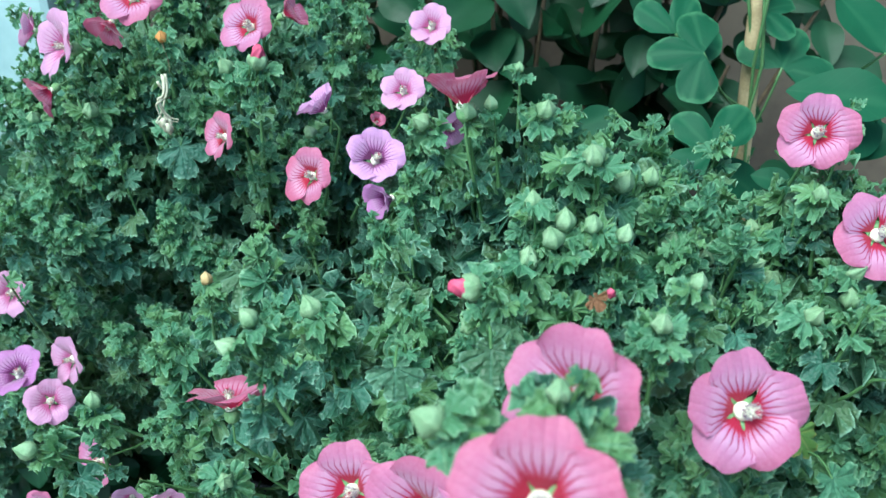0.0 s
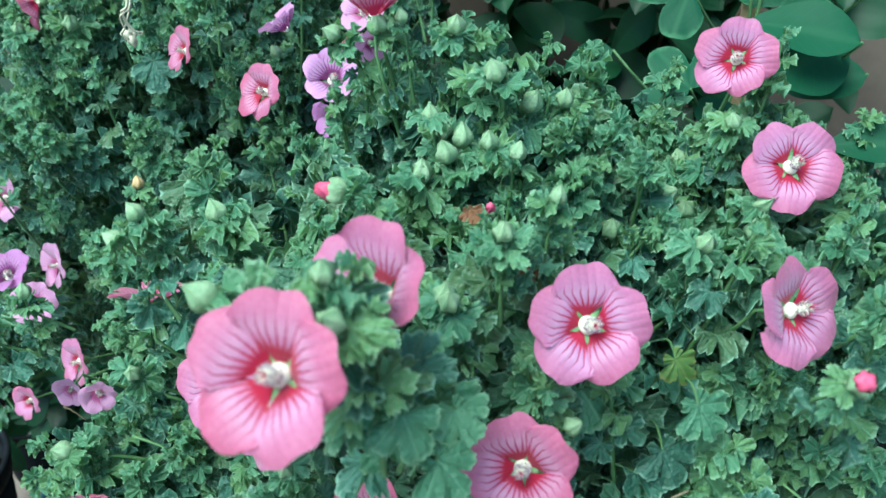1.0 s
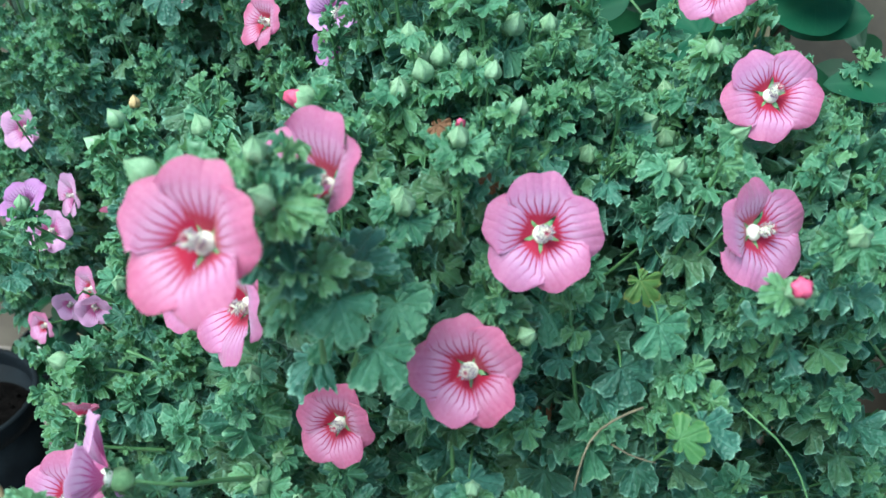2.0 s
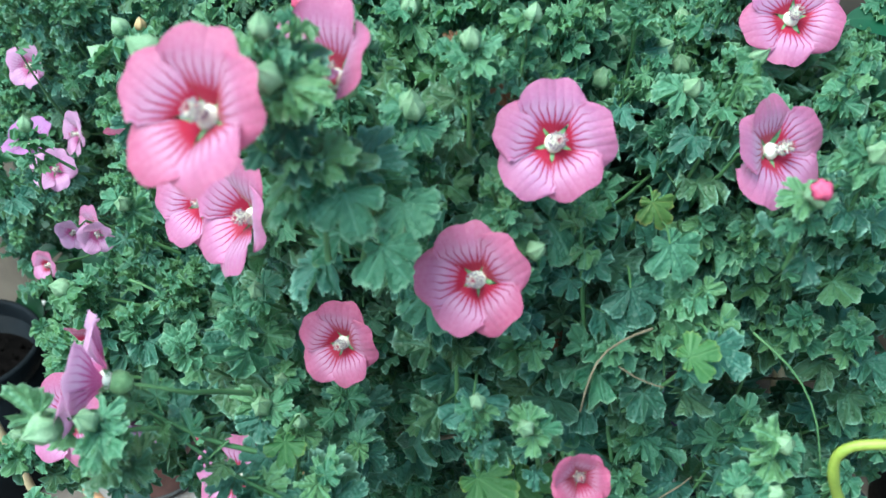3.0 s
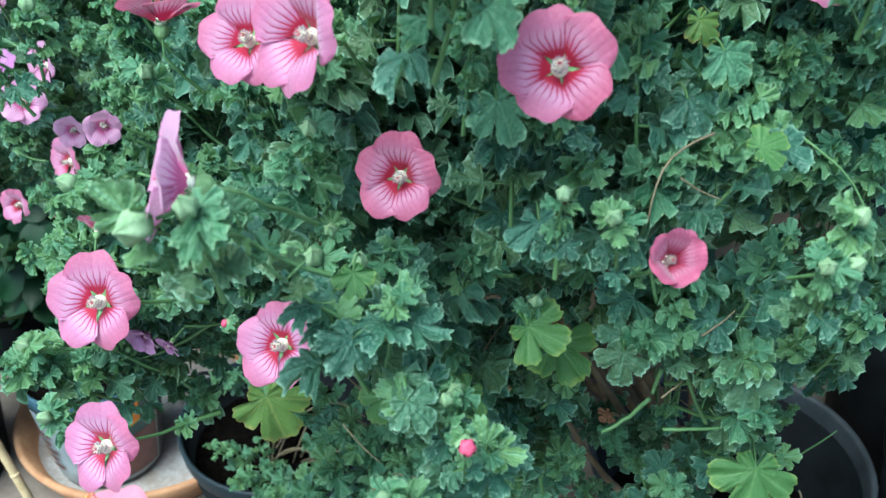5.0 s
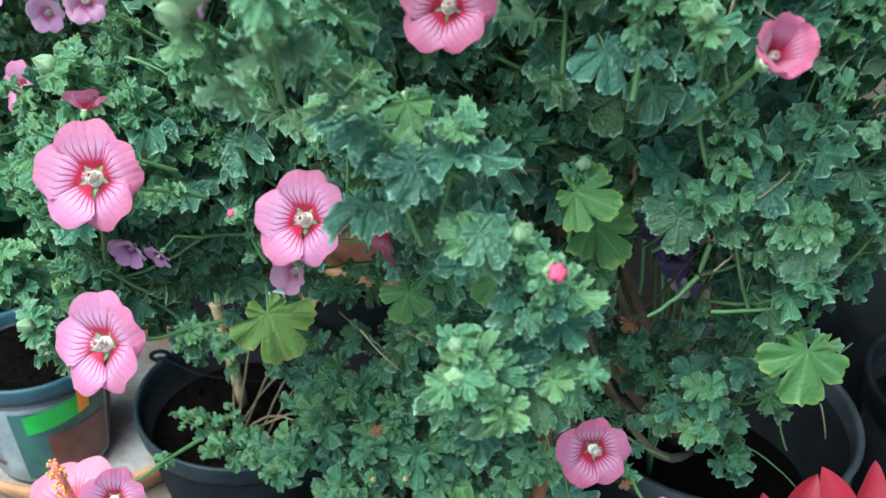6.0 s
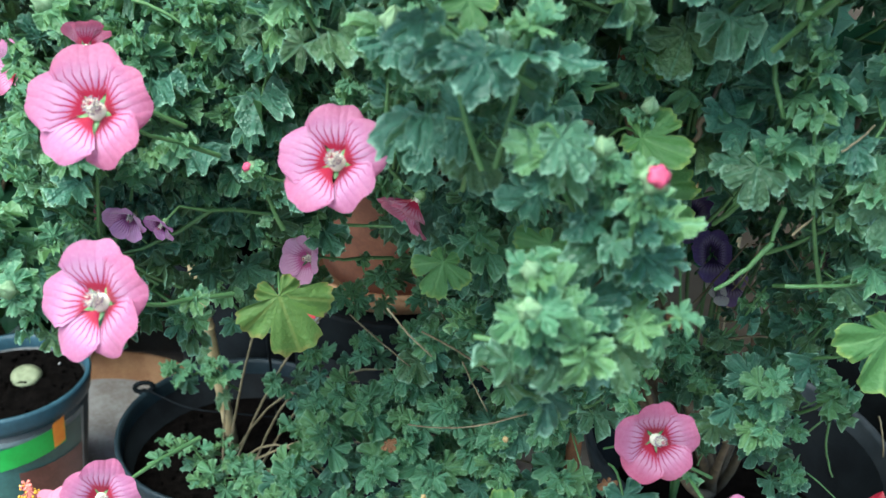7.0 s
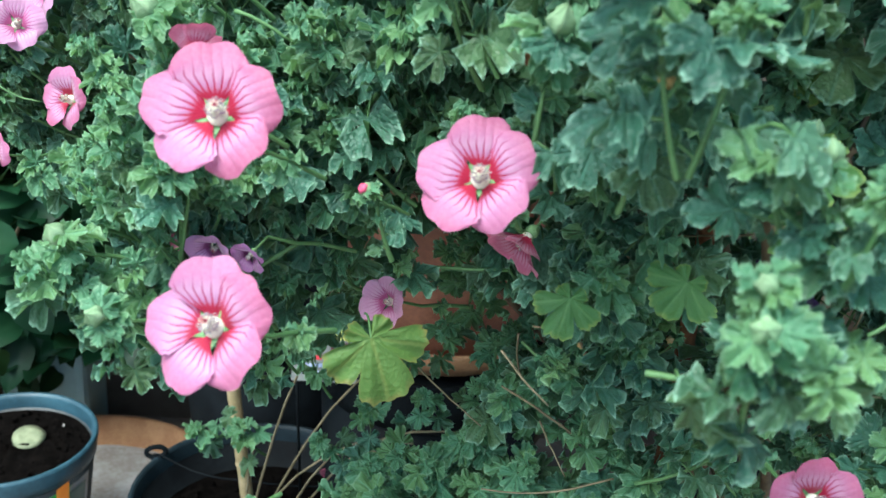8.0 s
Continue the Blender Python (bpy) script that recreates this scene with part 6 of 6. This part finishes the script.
vine_leaf("broad", (0.321, 0.500, 0.498), (-0.917, -0.042, -0.396), (0.008, -0.528, 0.849), 0.059)
vine_leaf("broad", (0.255, 0.480, 0.396), (0.872, -0.106, -0.478), (-0.243, -0.782, 0.574), 0.046)
vine_leaf("broad", (0.211, 0.480, 0.386), (-0.737, -0.186, -0.650), (-0.166, -0.569, 0.806), 0.043)
vine_leaf("broad", (0.317, 0.520, 0.500), (-0.95, -0.05, -0.3), (0.05, -0.66, 0.75), 0.075)
vine_leaf("broad", (0.289, 0.460, 0.419), (-0.9, -0.1, -0.4), (0.05, -0.66, 0.75), 0.050)
vine_leaf("broad", (0.283, 0.550, 0.482), (-0.8, -0.2, 0.3), (0.05, -0.66, 0.75), 0.060)
vine_leaf("broad", (0.263, 0.420, 0.608), (-0.9, -0.1, -0.2), (0.05, -0.66, 0.75), 0.060)

# ---- glossy shrub in the shade behind ----
shrub = thing("shrub", (0.05, 0.90, FLOORZ), "dark glossy-leaved evergreen shrub in deep shade", "shrub")
# Added shrub: its dark leaves cover the bright pillar foot and wall.
side_shrub = thing("shrub", (-0.60, 0.98, FLOORZ), "dark evergreen shrub added to darken the wall beside the painted pillar", "shrub")
srng = np.random.default_rng(21)
GLOSS = [blade(20 + i, 8, 0.25 + 0.03 * i, 0.8, 0.12, 0.16) for i in range(5)]
gloss_mesh = [mesh_of("leaf", s, [GLOSSY]) for s in GLOSS]
for plant, count, foot in ((shrub, 56, (0.05, 0.90, FLOORZ)), (side_shrub, 44, (-0.60, 0.98, FLOORZ))):
    sb, sl = Buf(), Buf()
    for i in range(count):
        if plant is shrub:
            end = np.array((srng.uniform(-0.25, 0.42), srng.uniform(0.76, 0.98), srng.uniform(0.35, 1.0)))
        else:
            end = np.array((srng.uniform(-0.66, -0.25), srng.uniform(0.84, 0.95), srng.uniform(0.0, 0.60)))
            if end[0] > -0.43:
                end[2] = srng.uniform(0.14, 0.60)
        start = np.array(foot) + (srng.uniform(-0.03, 0.03), 0, 0)
        pts = bend(start, end, 0.04, 9, (0, 0.3, 1))
        tube(sb, pts, np.linspace(0.005, 0.0018, 9), 6, 0, False)
        for j in range(24):
            q = pts[3] + (pts[8] - pts[3]) * srng.uniform(0, 1) + srng.normal(0, 0.028, 3)
            out = unit(srng.normal(0, 1, 3) * (1, 1, 0.7) + np.array((0, -0.5, -0.15)))
            nrm = unit(UP * 0.8 + np.array((0, -0.7, 0)) + srng.normal(0, 0.35, 3))
            k, size = int(srng.integers(5)), srng.uniform(0.045, 0.075)
            if -0.46 < q[0] < -0.18 and q[2] < (0.06 if q[1] > 0.88 else 0.20):
                continue
            if q[1] < 0.84 and q[2] > 0.5:
                part("leaf", gloss_mesh[k], plant, matrix(axes(out, nrm), q, size))
            else:
                sl.add((GLOSS[k][0] * size) @ axes(out, nrm).T + q, GLOSS[k][1], GLOSS[k][2])
    part("branch", sb.mesh("branch", [WOOD]), plant)
    part("foliage", sl.mesh("foliage", [GLOSSY]), plant, None, "", "stuff")


# ---- hibiscus ----
hibiscus = thing("hibiscus", (-0.30, 0.50, FLOORZ), "coral-pink hibiscus flower with yellow pollen column", "hibiscus")
HIB = (-0.258, 0.420, 0.138)
hn = unit((-0.15, -0.25, 0.95))
ht = facing(hn, 12)
b = Buf()
tube(b, [np.array(HIB) - hn * 0.005, np.array(HIB) - hn * 0.03, (-0.27, 0.46, 0.06), (-0.30, 0.50, FLOORZ)], [0.003, 0.0035, 0.004, 0.005], 8)
part("stem", b.mesh("stem", [STEM]), hibiscus)
for k in range(5):
    s = petal_shape(0.3, 30 + k)
    s[0][:, 2] += 0.05 * np.sin(s[0][:, 0] * 9 + k) * np.abs(s[0][:, 1])
    m = matrix(ht, HIB, 0.042) @ Matrix.Rotation(radians(72 * k), 4, "Z")
    part("petal", mesh_of("petal", s, [HIBISCUS]), hibiscus, m)
b = Buf()
tube(b, [(0, 0, 0), (0.002, 0, 0.025), (0.001, 0.001, 0.055), (0, 0.002, 0.074)], [0.0035, 0.003, 0.0026, 0.002], 10, 0)
hr = np.random.default_rng(5)
for i in range(60):
    a, h = hr.uniform(0, 6.3), hr.uniform(0.034, 0.070)
    d = hr.uniform(0.0045, 0.0065)
    e = (d * math.cos(a), d * math.sin(a), h + 0.001)
    tube(b, [(0, 0, h), e], 0.0003, 3, 0, False)
    ball(b, e, 0.0011, rings=3, segs=5, mi=1)
for i in range(5):
    a = i * 1.256
    ball(b, (0.003 * math.cos(a), 0.003 * math.sin(a), 0.076), 0.0013, rings=3, segs=6, mi=0)
part("stamen_column", b.mesh("stamen_column", [CORAL, POLLEN]), hibiscus, matrix(facing((0.05, -0.28, 0.95)), HIB), "coral column studded with yellow pollen")


# ---- red-leaved plant ----
def bract(parent, at, out, normal, size, seed):
    part("bract", mesh_of("bract", blade(seed, 12, 0.27, 0.8, 0.25, 0.10, 0.015), [RED]), parent, matrix(axes(out, normal), at, size))


red_plant = thing("poinsettia", (0.24, 0.36, FLOORZ), "poinsettia with bright red pointed bracts", "plant")
b = Buf()
tube(b, [(0.24, 0.36, FLOORZ), (0.236, 0.34, 0.1), (0.23, 0.315, 0.255)], [0.005, 0.0045, 0.003], 8)
part("stem", b.mesh("stem", [STEM]), red_plant)
bract(red_plant, (0.239, 0.300, 0.274), (0.545, 0.315, 0.777), (0.178, -0.745, 0.643), 0.036, 40)
bract(red_plant, (0.236, 0.310, 0.259), (-0.203, 0.390, 0.898), (-0.207, -0.747, 0.632), 0.022, 41)
bract(red_plant, (0.247, 0.290, 0.280), (0.311, 0.372, 0.875), (0.178, -0.745, 0.643), 0.019, 42)
bract(red_plant, (0.277, 0.300, 0.277), (-0.448, 0.350, 0.822), (-0.207, -0.747, 0.632), 0.036, 43)
bract(red_plant, (0.298, 0.320, 0.258), (0.228, 0.384, 0.895), (0.178, -0.745, 0.643), 0.038, 44)


# ---- pansies ----
pansy = thing("pansy", (0.235, 0.56, 0.04), "dark violet pansies with white faces", "pansy")
for i, (p, n, m) in enumerate((((0.188, 0.455, 0.372), (0.2, -0.8, 0.4), VIOLET), ((0.205, 0.462, 0.352), (0.3, -0.9, 0.2), VIOLET), ((0.195, 0.452, 0.345), (0.3, -0.6, 0.7), WHITEP), ((0.176, 0.47, 0.392), (-0.4, -0.7, 0.5), VIOLET))):
    t = facing(n)
    for k, (ang, size) in enumerate(((90 - 36, 0.017), (90 + 36, 0.017), (5, 0.015), (175, 0.015), (-90, 0.019))):
        mm = matrix(t, np.array(p) + unit(n) * 0.001 * k, size * (0.55 if m is WHITEP else 1.0)) @ Matrix.Rotation(radians(ang), 4, "Z")
        part("petal", mesh_of("petal", petal_shape(0.1, 60 + k), [m]), pansy, mm)
    b = Buf()
    tube(b, bend(p, (0.235, 0.56, 0.04), 0.02, 8), 0.0013, 6)
    part("stalk", b.mesh("stalk", [STEM]), pansy)


# ---- plant tag ----
tag = thing("plant_tag", (-0.135, 0.675, 0.02), "printed plant tag with red pictures on black stick", "plant tag")
b = Buf()
tube(b, [(-0.135, 0.675, 0.02), (-0.139, 0.625, 0.255)], 0.0014, 6)
part("stick", b.mesh("stick", [BLACKP]), tag)
tt = matrix(facing((-0.05, -0.86, 0.45), 4), (-0.113, 0.624, 0.232))
for name, lo, hi, m in (("card", (-0.027, -0.022, 0), (0.027, 0.022, 0.001), WHITETAG), ("band", (-0.027, 0.013, 0.0012), (0.027, 0.022, 0.0018), YELLOWTAG), ("picture", (-0.024, -0.004, 0.0012), (-0.003, 0.011, 0.0018), REDTAG),
                        ("picture", (0.004, -0.004, 0.0012), (0.024, 0.011, 0.0018), DARKTAG), ("picture", (0.010, -0.018, 0.0012), (0.024, -0.006, 0.0018), REDTAG), ("print_bar", (-0.022, -0.010, 0.0012), (0.004, -0.007, 0.0018), BLUETAG), ("print_bar", (-0.022, -0.016, 0.0012), (0.000, -0.013, 0.0018), BLUETAG)):
    b = Buf()
    block(b, lo, hi)
    part(name, b.mesh(name, [m], False), tag, tt)

# ---- a fallen round leaf on the soil, and a red bloom far behind ----
b = Buf()
lathe(b, [(0.0155, 0.0004), (0.016, 0.0008), (0.009, 0.0011), (0.001, 0.0009)], 22, 0, 0.02, True)
disc = tagged(new("fallen_leaf", b.mesh("fallen_leaf", [FADED])), "round pale green leaf lying on dark soil", "leaf")
disc.matrix_world = matrix(facing((0.1, -0.25, 0.96)), (-0.421, 0.752, 0.0490))

# ---- green shoot bending in from the side ----
tendril = thing("climber_shoot", (0.34, 0.30, 0.40), "yellow-green bent climber shoot", "shoot")
b = Buf()
way = np.array([(0.36, 0.34, 0.40), (0.30, 0.25, 0.50), (0.245, 0.215, 0.56), (0.224, 0.205, 0.595), (0.214, 0.20, 0.618), (0.213, 0.20, 0.630), (0.222, 0.20, 0.636), (0.26, 0.20, 0.640), (0.30, 0.21, 0.65)])
for i in range(3):
    cut = np.stack((way[:-1] * 0.75 + way[1:] * 0.25, way[:-1] * 0.25 + way[1:] * 0.75), 1).reshape(-1, 3)
    way = np.concatenate((way[:1], cut, way[-1:]))
tube(b, way - (0.0, 0.0, 0.008), np.linspace(0.0025, 0.0014, len(way)) * (1 + 0.05 * np.sin(np.arange(len(way)) * 0.9)), 9)
part("stem", b.mesh("stem", [TENDRIL]), tendril)


# ---- red bloom far behind ----
bloom = thing("red_flower", (-0.40, 0.70, 0.36), "small red flower among leaves", "flower")
b = Buf()
tube(b, bend((-0.40, 0.70, 0.36), (-0.396, 0.66, 0.488), 0.01, 6, (0, -1, 0)), 0.0014, 6)
part("stalk", b.mesh("stalk", [STEM]), bloom)
for k in range(6):
    a = k * 1.05
    bract(bloom, (-0.396, 0.657, 0.488), (math.cos(a), -0.5, math.sin(a)), (0, -0.8, 0.5), 0.016 + 0.003 * (k % 2), 70 + k)

# ---- ear and strings on the pot with the cane ----
ear = thing("pot_clip", (-0.283, 0.717, 0.064), "black plastic ear clipped on the pot rim", "clip")
b = Buf()
q = np.linspace(0, 2 * math.pi, 15)
tube(b, np.stack((0.009 * np.cos(q), 0.002 * np.cos(q), 0.006 * np.sin(q)), 1), 0.0026, 8, 0, False)
block(b, (-0.004, -0.004, -0.012), (0.004, 0.004, -0.004))
part("loop", b.mesh("loop", [BLACKP]), ear, direct=True)
for end in ((-0.190, 0.682, 0.062), (-0.066, 0.700, 0.058)):
    b = Buf()
    tube(b, bend((-0.278, 0.715, 0.062) if end[0] < -0.15 else (-0.190, 0.682, 0.062), end, -0.008, 8), 0.0009, 5)
    part("string", b.mesh("string", [BLACKP]), ear)
